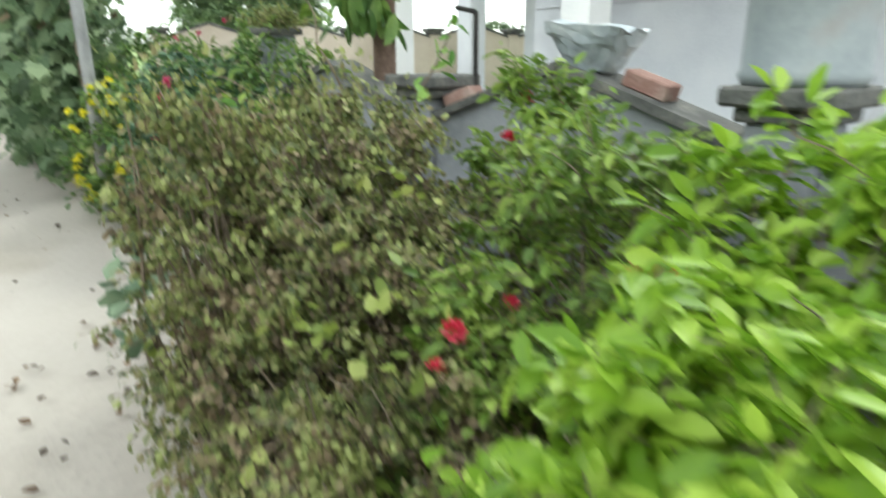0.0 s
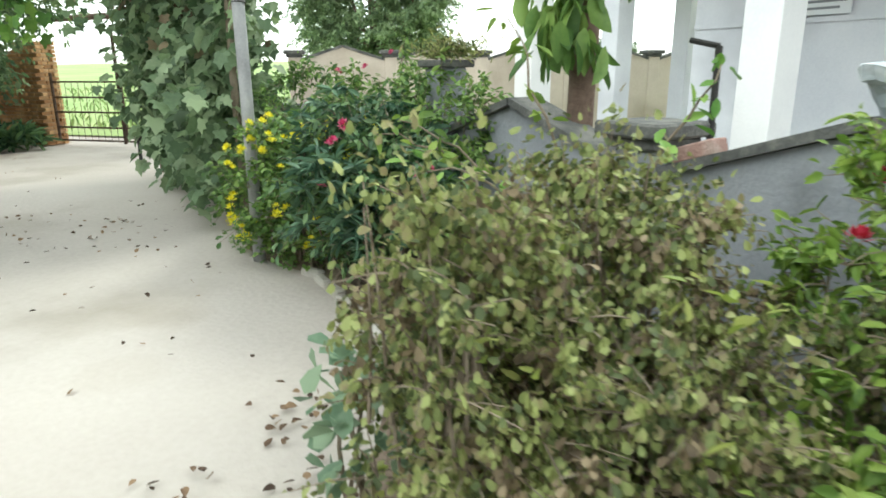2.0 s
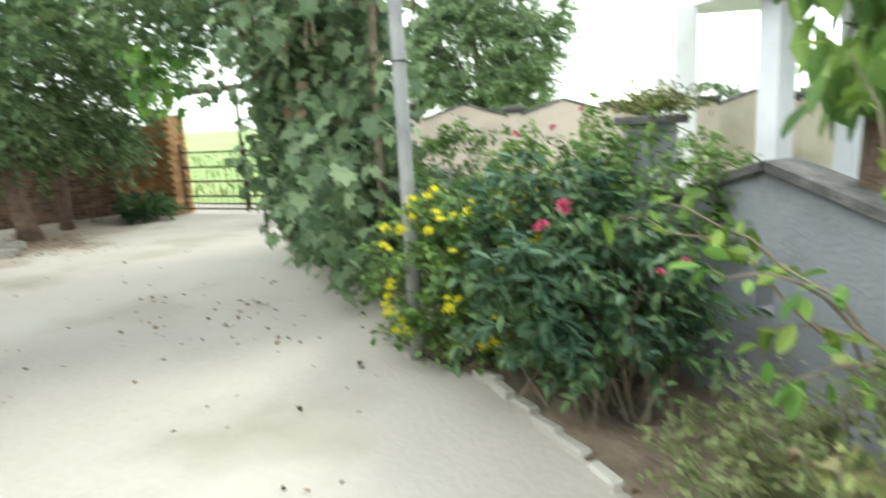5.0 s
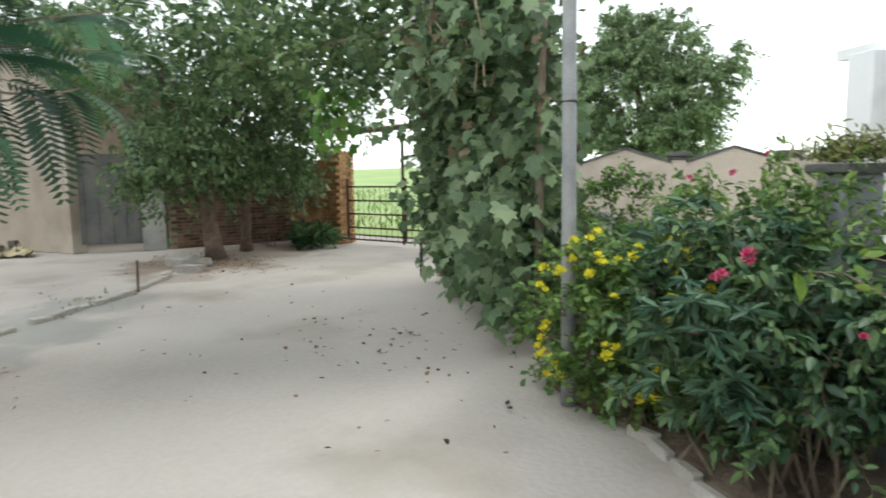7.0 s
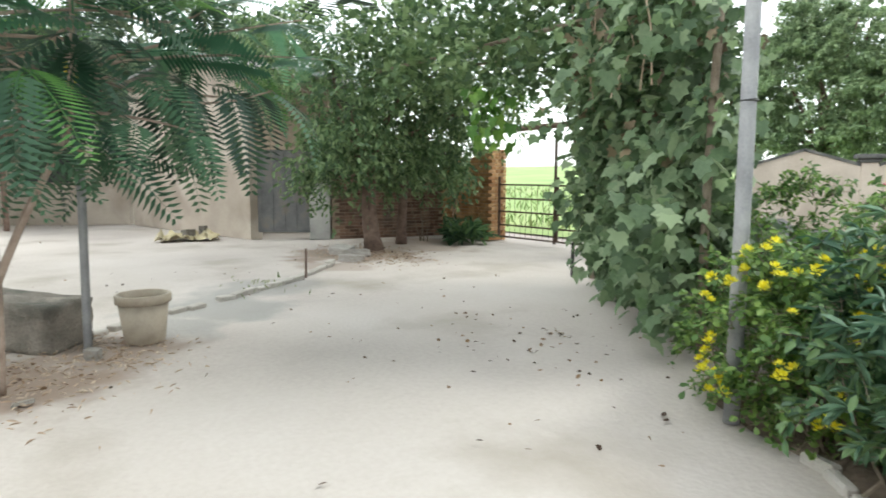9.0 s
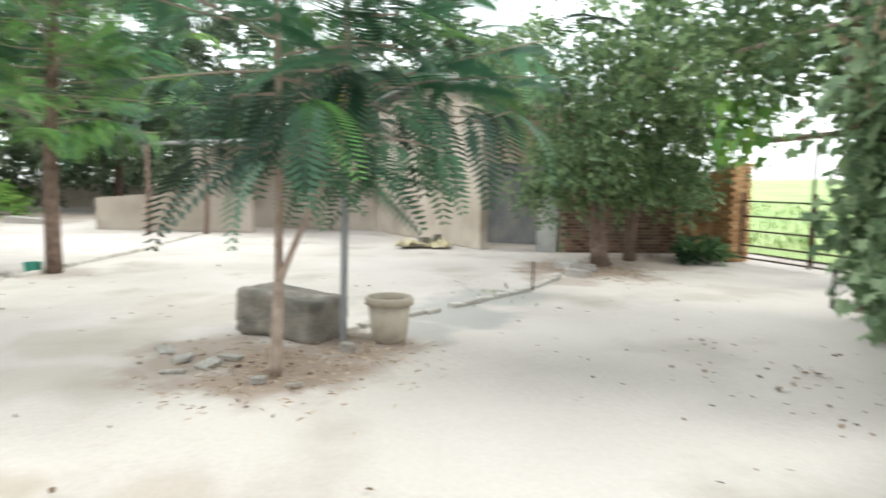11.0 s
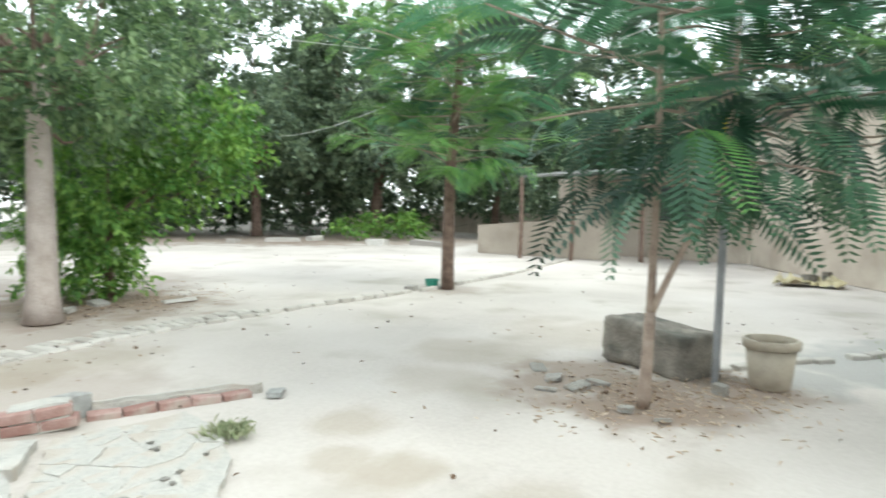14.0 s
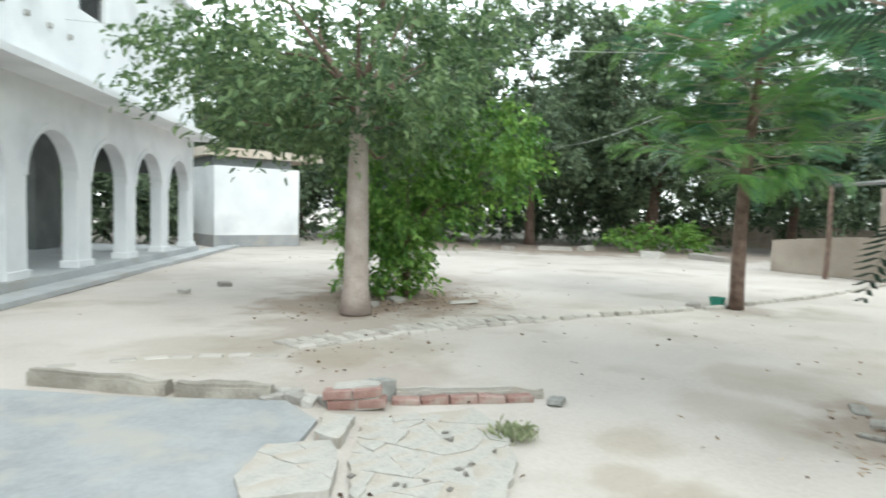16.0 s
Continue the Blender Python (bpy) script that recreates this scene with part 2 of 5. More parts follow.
M_INK = material("grey_lettering", [(0.16, 0.17, 0.19), (0.2, 0.21, 0.23)], 5, 0.6, 0.0, 20)
M_WIRE = material("pale_wire", [(0.45, 0.46, 0.44), (0.6, 0.6, 0.57)], 5, 0.6, 0.0, 20)
M_DRUM = material("grey_painted_metal", [(0.24, 0.27, 0.295), (0.32, 0.35, 0.375), (0.4, 0.42, 0.44)], 3, 0.6, 0.1, 30, stain=(0.3, 0.27, 0.26), stain_scale=3)
M_TEAL = material("green_plastic", [(0.03, 0.20, 0.14), (0.05, 0.28, 0.2)], 5, 0.5, 0.0, 20)
M_YELLOWTAG = material("yellow_plastic", [(0.65, 0.45, 0.02), (0.75, 0.55, 0.03)], 5, 0.5, 0.0, 20)
M_YELLOW = material("yellow_petal", [(0.80, 0.70, 0.02), (0.90, 0.86, 0.10)], 5, 0.6, 0.0, 20, island=True, through_light=0.25)
M_RED = material("red_petal", [(0.55, 0.02, 0.05), (0.66, 0.045, 0.10), (0.72, 0.12, 0.2)], 5, 0.6, 0.0, 20, island=True, through_light=0.25)

L_OLIVE = foliage("olive_dry_leaves", [(0.08, 0.105, 0.035), (0.165, 0.20, 0.06), (0.27, 0.305, 0.10), (0.26, 0.215, 0.115), (0.37, 0.41, 0.15)], 0.6, 0.3, 4.5)
L_DRY = foliage("brown_dry_leaves", [(0.10, 0.075, 0.045), (0.20, 0.15, 0.09), (0.32, 0.25, 0.155)], 0.75, 0.25, 4.5)
L_FERN = foliage("pale_olive_leaves", [(0.14, 0.175, 0.065), (0.23, 0.27, 0.11), (0.33, 0.37, 0.17)], 0.6, 0.35, 3.0)
L_LIME = foliage("lime_leaves", [(0.17, 0.31, 0.025), (0.29, 0.46, 0.04), (0.42, 0.58, 0.09)], 0.4, 0.4)
L_MID = foliage("mid_green_leaves", [(0.07, 0.145, 0.035), (0.135, 0.24, 0.058), (0.24, 0.36, 0.09)], 0.5)
L_DARK = foliage("dark_green_leaves", [(0.03, 0.075, 0.035), (0.07, 0.14, 0.062), (0.16, 0.26, 0.10)], 0.45)
L_VINE = foliage("vine_leaves", [(0.09, 0.145, 0.07), (0.17, 0.25, 0.125), (0.29, 0.37, 0.21)], 0.55, 0.38)
# comb fronds' leaf colour carries underside shade; the broad ones a lit tone
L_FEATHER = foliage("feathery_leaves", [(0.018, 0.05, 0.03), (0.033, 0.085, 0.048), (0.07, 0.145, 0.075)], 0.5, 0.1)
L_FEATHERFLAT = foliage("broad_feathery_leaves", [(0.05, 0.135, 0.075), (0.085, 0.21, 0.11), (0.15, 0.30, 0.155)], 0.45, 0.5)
L_PALM = foliage("palmate_shrub_leaves", [(0.05, 0.115, 0.07), (0.09, 0.18, 0.11), (0.17, 0.28, 0.17)], 0.45)
L_SOFT = foliage("soft_yellow_green_leaves", [(0.10, 0.175, 0.03), (0.19, 0.30, 0.05), (0.32, 0.43, 0.09)], 0.5, 0.35, 3.0)
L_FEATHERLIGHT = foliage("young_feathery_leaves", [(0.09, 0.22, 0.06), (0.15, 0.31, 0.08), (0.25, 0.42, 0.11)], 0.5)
L_TREE = foliage("tree_leaves", [(0.075, 0.13, 0.06), (0.14, 0.22, 0.095), (0.24, 0.33, 0.15)], 0.55, 0.4)
# paler leaf colours hold the haze over the tree past the wall
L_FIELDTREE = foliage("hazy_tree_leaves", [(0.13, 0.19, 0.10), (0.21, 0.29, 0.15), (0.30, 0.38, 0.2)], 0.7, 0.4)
L_NEEM = foliage("bright_neem_leaves", [(0.08, 0.19, 0.035), (0.15, 0.30, 0.055), (0.27, 0.43, 0.09)], 0.5)
L_FAR = foliage("far_tree_leaves", [(0.075, 0.11, 0.07), (0.14, 0.19, 0.11), (0.22, 0.28, 0.165)], 0.7, 0.4)
L_YOUNG = foliage("young_yellowish_leaves", [(0.20, 0.27, 0.05), (0.33, 0.40, 0.09), (0.45, 0.48, 0.16)], 0.5, 0.4)
L_GREY = foliage("grey_green_leaves", [(0.12, 0.2, 0.12), (0.2, 0.3, 0.19), (0.3, 0.4, 0.26)], 0.55)
L_CROP = foliage("crop_leaves", [(0.17, 0.28, 0.085), (0.25, 0.36, 0.125), (0.35, 0.42, 0.175)], 0.7)
L_GRASS = foliage("grass_blades", [(0.22, 0.26, 0.14), (0.32, 0.36, 0.2), (0.42, 0.43, 0.28)], 0.7)


# ---- mesh building ----
class Build:
    """Collects vertices and faces of one mesh."""

    def __init__(self):
        self.v, self.f = [], []

    def add(self, verts, faces):
        k = len(self.v)
        self.v += [tuple(p) for p in verts]
        self.f += [tuple(i + k for i in f) for f in faces]
        return self

    def box(self, c, s, rz=0.0, c2=None):
        """A box with slightly cut corners, centre c, size s, turned by rz radians."""
        bm = bmesh.new()
        bmesh.ops.create_cube(bm, size=1)
        bmesh.ops.scale(bm, vec=s, verts=bm.verts)
        w = min(0.012, min(s) * 0.18) if c2 is None else c2
        if w > 0:
            bmesh.ops.bevel(bm, geom=bm.edges[:], offset=w, segments=1, affect="EDGES")
        bm.transform(Matrix.Translation(c) @ Matrix.Rotation(rz, 4, "Z"))
        bm.verts.index_update()
        self.add([v.co[:] for v in bm.verts], [[v.index for v in f.verts] for f in bm.faces])
        bm.free()
        return self

    def tube(self, pts, radii, sides=8, cap=True):
        pts = [Vector(p) for p in pts]
        if not hasattr(radii, "__len__"):
            radii = [radii] * len(pts)
        k = len(self.v)
        side = None
        for i, p in enumerate(pts):
            d = (pts[min(i + 1, len(pts) - 1)] - pts[max(i - 1, 0)]).normalized()
            if side is None:
                side = d.orthogonal().normalized()
            side = (side - d * side.dot(d)).normalized()
            up = d.cross(side)
            for j in range(sides):
                a = 2 * math.pi * j / sides
                self.v.append(tuple(p + radii[i] * (math.cos(a) * side + math.sin(a) * up)))
        for i in range(len(pts) - 1):
            for j in range(sides):
                a, b = k + i * sides + j, k + i * sides + (j + 1) % sides
                self.f.append((a, b, b + sides, a + sides))
        if cap:
            self.f.append(tuple(range(k, k + sides))[::-1])
            self.f.append(tuple(k + (len(pts) - 1) * sides + j for j in range(sides)))
        return self

    def prism(self, outline, origin, axis, up, depth):
        """A flat outline in (axis, up), pushed by the vector depth."""
        o, a, u, d = Vector(origin), Vector(axis), Vector(up), Vector(depth)
        n = len(outline)
        front = [o + a * x + u * y for x, y in outline]
        self.add(front + [p + d for p in front], [tuple(range(n))[::-1], tuple(range(n, 2 * n))] + [(i, (i + 1) % n, n + (i + 1) % n, n + i) for i in range(n)])
        return self

    def lathe(self, profile, c, sides=28):
        k = len(self.v)
        for r, z in profile:
            for j in range(sides):
                a = 2 * math.pi * j / sides
                self.v.append((c[0] + r * math.cos(a), c[1] + r * math.sin(a), c[2] + z))
        for i in range(len(profile) - 1):
            for j in range(sides):
                a, b = k + i * sides + j, k + i * sides + (j + 1) % sides
                self.f.append((a, b, b + sides, a + sides))
        return self

    def mesh(self, name):
        me = bpy.data.meshes.new(name)
        me.from_pydata(self.v, [], self.f)
        me.update()
        return me


def part(name, b, mat, parent=None, label="", smooth=False):
    """Links a Build or a mesh as one object."""
    me = b.mesh(name) if isinstance(b, Build) else b
    if mat is not None and not me.materials:
        me.materials.append(mat)
    if smooth:
        me.polygons.foreach_set("use_smooth", [True] * len(me.polygons))
    ob = new(name, me)
    if parent is not None:
        ob.parent = parent
    if label:
        tagged(ob, label)
    return ob


def thing(name, label, category, group="", kind=""):
    return tagged(new(name), label, category, group, kind)


# leaf outlines: along, across, lift
KITE = ([(0, 0, 0), (.5, .26, .06), (1, 0, -.06), (.5, -.26, .06)], [(0, 1, 2), (0, 2, 3)])
LENS = ([(0, 0, 0), (.3, .2, .06), (.7, .17, .03), (1, 0, -.12), (.7, -.17, .03), (.3, -.2, .06)], [(0, 1, 2, 3), (0, 3, 4, 5)])
ROUND = ([(0, 0, 0), (.35, .24, .07), (.75, .32, .06), (1, 0, -.04), (.75, -.32, .06), (.35, -.24, .07)], [(0, 1, 2, 3), (0, 3, 4, 5)])
OVAL = ([(0, 0, 0), (.22, .17, .05), (.55, .24, .07), (.85, .13, .01), (1, 0, -.07), (.85, -.13, .01), (.55, -.24, .07), (.22, -.17, .05)], [(0, 1, 2, 3, 4), (0, 4, 5, 6, 7)])
LONG = ([(0, 0, 0), (.3, .1, .04), (.65, .095, 0), (1, 0, -.2), (.65, -.095, 0), (.3, -.1, .04)], [(0, 1, 2, 3), (0, 3, 4, 5)])
LOBED = ([(0, 0, 0), (-.12, .26, .03), (.08, .5, -.02), (.3, .33, .05), (.58, .46, -.03), (.66, .22, .04), (1, 0, -.1), (.66, -.22, .04), (.58, -.46, -.03), (.3, -.33, .05), (.08, -.5, -.02), (-.12, -.26, .03)], [(0, 1, 2, 3, 4, 5, 6), (0, 6, 7, 8, 9, 10, 11)])


def leaf_mesh(name, places, size, shape, mat, droop=0.2, spread=0.5, heading=None, stray=0.9, twist=0.6):
    """One mesh of many leaves at the given places, turned at random."""
    pts = np.asarray(places, float)
    n = len(pts)
    az = RNG.uniform(0, 2 * np.pi, n) if heading is None else heading + RNG.normal(0, stray, n)
    elev = RNG.normal(-droop, spread, n)
    f = np.stack([np.cos(az) * np.cos(elev), np.sin(az) * np.cos(elev), np.sin(elev)], 1)
    s = np.stack([-np.sin(az), np.cos(az), np.zeros(n)], 1)
    u = np.cross(f, s)
    roll = RNG.normal(0, twist, n)[:, None]
    s, u = s * np.cos(roll) + u * np.sin(roll), u * np.cos(roll) - s * np.sin(roll)
    k = size * RNG.uniform(0.6, 1.25, n)
    tv = np.array(shape[0], float)
    verts = pts[:, None] + k[:, None, None] * (tv[None, :, :1] * f[:, None] + tv[None, :, 1:2] * s[:, None] + tv[None, :, 2:] * u[:, None])
    loops = np.concatenate([np.array(q) for q in shape[1]])
    sizes = np.array([len(q) for q in shape[1]])
    me = bpy.data.meshes.new(name)
    me.vertices.add(n * len(tv))
    me.vertices.foreach_set("co", verts.ravel())
    all_loops = (loops[None] + len(tv) * np.arange(n)[:, None]).ravel()
    all_sizes = np.tile(sizes, n)
    me.loops.add(len(all_loops))
    me.loops.foreach_set("vertex_index", all_loops.astype(np.int32))
    me.polygons.add(len(all_sizes))
    me.polygons.foreach_set("loop_start", np.concatenate([[0], np.cumsum(all_sizes)[:-1]]).astype(np.int32))
    me.polygons.foreach_set("loop_total", all_sizes.astype(np.int32))
    me.update(calc_edges=True)
    me.materials.append(mat)
    return me


def clumps(centre, radii, count, hollow=0.45):
    """Clump centres spread through an ellipsoid, denser towards its skin."""
    d = RNG.normal(0, 1, (count, 3))
    d /= np.linalg.norm(d, axis=1)[:, None]
    r = RNG.uniform(hollow, 1.0, count)[:, None] ** 0.7
    return np.array(centre) + d * r * np.array(radii)


def around(centres, radius, per):
    c = np.repeat(np.asarray(centres), per, axis=0)
    return c + RNG.normal(0, 1, c.shape) * radius * 0.55


def sprays(centres, hearts, radius, per, twigs=3, rise=0.25):
    """Leaf places along short twigs that leave each clump outwards: places, headings, twig starts and ends."""
    k = max(2, round(per / twigs))
    c, h = np.repeat(np.asarray(centres, float), twigs, axis=0), np.repeat(np.asarray(hearts, float), twigs, axis=0)
    out = c - h
    out /= np.linalg.norm(out, axis=1)[:, None] + 1e-6
    d = RNG.normal(0, 0.6, c.shape) + out * 0.8
    d[:, 2] += rise
    d /= np.linalg.norm(d, axis=1)[:, None]
    reach = radius * RNG.uniform(0.7, 1.7, len(c))
    t = np.linspace(0.1, 1.0, k)
    pts = c[:, None] + d[:, None] * (reach[:, None] * t)[..., None]
    pts[..., 2] -= 0.35 * reach[:, None] * t ** 2
    pts += RNG.normal(0, radius * 0.1, pts.shape)
    heading = np.arctan2(d[:, 1], d[:, 0])[:, None] + np.where(np.arange(k) % 2, 0.8, -0.8)
    return pts.reshape(-1, 3), heading.ravel(), c, pts[:, -1]


def stem(base, end, r0, r1, bend=0.08, steps=5):
    base, end = np.array(base, float), np.array(end, float)
    mid = RNG.normal(0, bend, 3)
    pts, rad = [], []
    for i in range(steps + 1):
        t = i / steps
        pts.append(base + (end - base) * t + mid * math.sin(math.pi * t))
        rad.append(r0 + (r1 - r0) * t)
    return pts, rad


def bush(name, label, category, blobs, leaf, shape, size, per, radius, droop=0.25, twig=M_TWIG, stems=14, low=0.03, twigs=3, rise=0.25, second=None, twiggy=False, twist=0.6):
    """A shrub: several stems from the soil into its leaf clumps. blobs: centre, radii, clump count. second: other leaf material and its share."""
    top = thing(name, label, category)
    cs = np.concatenate([clumps(c, r, k) for c, r, k in blobs])
    hs = np.concatenate([np.tile(np.array(c) - (0, 0, r[2] * 0.5), (k, 1)) for c, r, k in blobs])
    keep = cs[:, 2] > low + radius * 0.5
    cs, hs = cs[keep], hs[keep]
    b = Build()
    for c, r, k in blobs:
        near = clumps(c, np.array(r) * 0.85, max(3, stems))
        for e in near:
            if e[2] < 0.15:
                continue
            foot = (c[0] + RNG.normal(0, r[0] * 0.2), c[1] + RNG.normal(0, r[1] * 0.2), 0)
            p, q = stem(foot, e, 0.012, 0.003, 0.06, 4)
            b.tube(p, q, 5, False)
    pts, az, t0, t1 = sprays(cs, hs, radius, per, twigs, rise)
    if twiggy:
        for p, q in zip(t0, t1):
            if q[2] > low:
                b.tube([p, (p + q) / 2 + (0, 0, 0.012), q], [0.0032, 0.0025, 0.0015], 3, False)
    tagged(part("branching", b, twig, top), kind="stuff")
    share = np.zeros(len(pts), bool)
    if second:
        share = np.repeat(RNG.random(len(t0)) < second[1], len(pts) // len(t0))
    for mat, chosen, word in ((leaf, ~share, "foliage"), (second[0] if second else None, share, "dry_foliage")):
        chosen = chosen & (pts[:, 2] > low)
        if mat is not None:
            part(word, leaf_mesh(name + "_" + word, pts[chosen], size, shape, mat, droop, heading=az[chosen], stray=0.5, twist=twist), None, top)
    return top


def tree(name, label, base, height, trunk_r, crown, leaf, size, per, radius, bark=M_BARK, shape=LENS, lean=(0, 0), limbs=9, droop=0.3, low=0.3, limb_bark=None, twigs=3, thick=0.3):
    """A tree: tapered trunk, limbs and a crown of leaf clumps. crown: list of centre, radii, count."""
    top = thing(name, label, "tree")
    b = Build()
    tip = (base[0] + lean[0], base[1] + lean[1], height)
    p, q = stem(base, tip, trunk_r, trunk_r * 0.62, 0.05, 8)
    q[0] *= 1.25
    b.tube(p, q, 12)
    part("trunk", b, bark, top, smooth=True)
    cs = np.concatenate([clumps(c, r, k) for c, r, k in crown])
    hs = np.concatenate([np.tile(np.array(c) - (0, 0, r[2] * 0.4), (k, 1)) for c, r, k in crown])
    keep = cs[:, 2] > low
    cs, hs = cs[keep], hs[keep]
    limb = Build()
    for e in cs[RNG.choice(len(cs), min(limbs, len(cs)), replace=False)]:
        start = np.array([tip[0], tip[1], height * RNG.uniform(0.82, 1.0)])
        p, q = stem(start, e, trunk_r * thick, trunk_r * 0.05, 0.18, 5)
        limb.tube(p, q, 6, False)
    tagged(part("branching", limb, limb_bark or bark, top, smooth=True), kind="stuff")
    pts, az, t0, t1 = sprays(cs, hs, radius, per, twigs, 0.1)
    keep = pts[:, 2] > low
    part("crown", leaf_mesh(name + "_crown", pts[keep], size, shape, leaf, droop, heading=az[keep], stray=0.5), None, top)
    return top


# ---- ground ----
def spaced(far, near, step):
    inner = list(np.arange(-near, near + 1e-6, step))
    outer = [near * 1.35 ** i for i in range(1, 40) if near * 1.35 ** i < far] + [far]
    return np.array([-x for x in outer[::-1]] + inner + outer)


gx, gy = spaced(900, 20, 0.4) - 9, spaced(900, 18, 0.4) + 1
b = Build()
for yy in gy:
    for xx in gx:
        h = 0.0
        if abs(xx + 9) < 22 and abs(yy - 1) < 20:
            h = 0.018 * noise.noise((xx * 0.7, yy * 0.7, 0)) + 0.008 * noise.noise((xx * 2.1, yy * 2.1, 3)) - 0.012
        b.v.append((xx, yy, h))
nx = len(gx)
b.f = [(j * nx + i, j * nx + i + 1, (j + 1) * nx + i + 1, (j + 1) * nx + i) for j in range(len(gy) - 1) for i in range(nx - 1)]
ground = tagged(part("ground", b, M_SAND, smooth=True), "pale sandy bare earth yard with faint brown stains", "ground", kind="structure")

# field beyond the gate, rising very gently
b = Build()
gate_dir = Vector((0.99, 0.136, 0))
gate_out = Vector((-0.136, 0.99, 0))
gate_at = Vector((-14.87, 10.91, 0))
rows = [1.5, 6, 15, 40, 90, 180, 320]
for d in rows:
    for s in (-260, -60, -15, 0, 15, 60, 260):
        p = gate_at + gate_out * d + gate_dir * s
        b.v.append((p.x, p.y, 0.03 + 0.021 * (d - 1.5)))
b.f = [(j * 7 + i, j * 7 + i + 1, (j + 1) * 7 + i + 1, (j + 1) * 7 + i) for j in range(len(rows) - 1) for i in range(6)]
tagged(part("field", b, M_FIELD), "bright green crop field beyond the iron gate", "field", kind="structure")

# planting bed
BED = [(-5.9, 6.0), (-5.4, 5.72), (-4.95, 5.6), (-4.46, 5.23), (-3.84, 4.77), (-3.55, 4.2), (-3.3, 3.55), (-2.7, 2.95), (-2.0, 2.65), (-1.3, 2.25), (-0.6, 1.7), (0.3, 1.2)]
b = Build()
k = len(BED)
b.v = [(x, y, 0.004) for x, y in BED] + [(x + 0.12, y + 0.16, 0.035) for x, y in BED] + [(x + 1.6, y + 2.2, 0.05) for x, y in BED]
b.f = [(i, i + 1, k + i + 1, k + i) for i in range(k - 1)] + [(k + i, k + i + 1, 2 * k + i + 1, 2 * k + i) for i in range(k - 1)]
tagged(part("bed_soil", b, M_SOIL), "dark brown earth of the planting bed", "soil", kind="structure")


# ---- gabled walls ----
def gable_wall(name, label, start, step, count, low, peak, thick, mat, pier_w, pier_h, cap_mat, coping_over=0.04, vents=()):
    """A wall of gable-topped panels between capped piers, from start by the vector step."""
    top = tagged(new(name), label, "wall", kind="structure")
    s = Vector(step)
    length = s.length
    u = s.normalized()
    n = Vector((u.y, -u.x, 0))
    up = Vector((0, 0, 1))
    rz = math.atan2(u.y, u.x)
    for i in range(count):
        o = Vector(start) + s * i
        a, e = pier_w / 2, length - pier_w / 2
        b = Build()
        if i in vents:
            vx, vz, vw, vh = length * 0.5 - 0.06, 0.55, 0.11, 0.17
            b.prism([(a, -0.1), (e, -0.1), (e, vz), (a, vz)], o - n * thick / 2, u, up, n * thick)
            b.prism([(a, vz), (vx, vz), (vx, vz + vh), (a, vz + vh)], o - n * thick / 2, u, up, n * thick)
            b.prism([(vx + vw, vz), (e, vz), (e, vz + vh), (vx + vw, vz + vh)], o - n * thick / 2, u, up, n * thick)
            b.prism([(a, vz + vh), (e, vz + vh), (e, low), (length / 2, peak), (a, low)], o - n * thick / 2, u, up, n * thick)
        else:
            b.prism([(a, -0.1), (e, -0.1), (e, low), (length / 2, peak), (a, low)], o - n * thick / 2, u, up, n * thick)
        part("panel", b, mat, top)
        w = thick / 2 + coping_over
        for x0, z0, x1, z1 in ((a + 0.01, low + 0.004, length / 2 - 0.006, peak + 0.004), (length / 2 + 0.006, peak + 0.004, e - 0.01, low + 0.004)):
            c = Build().prism([(x0, z0), (x1, z1), (x1, z1 + 0.045), (x0, z0 + 0.045)], o - n * w, u, up, n * 2 * w)
            part("coping", c, cap_mat, top)
    for i in range(count + 1):
        o = Vector(start) + s * i
        part("pier", Build().box((o.x, o.y, pier_h / 2 - 0.05), (pier_w, pier_w, pier_h + 0.1), rz), mat, top)
        c = Build()
        c.box((o.x, o.y, pier_h + 0.029), (pier_w + 0.06, pier_w + 0.06, 0.054), rz)
        c.box((o.x, o.y, pier_h + 0.094), (pier_w + 0.15, pier_w + 0.15, 0.072), rz)
        part("pier_cap", c, cap_mat, top)
    return top


U = Vector((-0.82, 0.572, 0)).normalized()
NV = Vector((0.572, 0.82, 0)).normalized()
P1 = Vector((-2.60, 5.22, 0))
SP = 2.06
gable_wall("wall_garden", "low grey cement wall with gabled top and dark coping", P1 - U * SP * 3, U * SP, 4, 0.94, 1.22, 0.16, M_GREYWALL, 0.26, 1.06, M_COPING, vents=(3,))
gable_wall("wall_garden_end", "grey cement wall with gabled top behind the flower bed", P1 + U * SP + U * 0.27, U * 1.9, 3, 0.80, 1.02, 0.16, M_GREYWALL, 0.22, 0.9, M_COPING)
gable_wall("wall_boundary", "cream limewashed boundary wall with gabled coping and capped piers", (-9.9, 12.3, 0), Vector((1.5, 0.98, 0)), 9, 1.62, 1.86, 0.2, M_CREAM, 0.24, 1.68, M_COPING, 0.02)

# taller pier with a planted top
planter = thing("planter_pier", "grey stained pier with a dry plant growing on its cap", "pier")
rzu = math.atan2(U.y, U.x)
part("shaft", Build().box((-4.15, 6.24, 0.72), (0.22, 0.22, 1.46), rzu), M_GREYWALL, planter)
part("cap", Build().box((-4.15, 6.24, 1.475), (0.3, 0.3, 0.05), rzu), M_COPING, planter)
pts = around([(-4.12, 6.24, 1.53)], 0.2, 800)
pts[:, 2] = 1.51 + np.abs(pts[:, 2] - 1.51) * 0.55
tagged(part("dry_plant", leaf_mesh("dry_plant", pts, 0.06, LONG, L_OLIVE, -0.5), None, planter), kind="stuff")

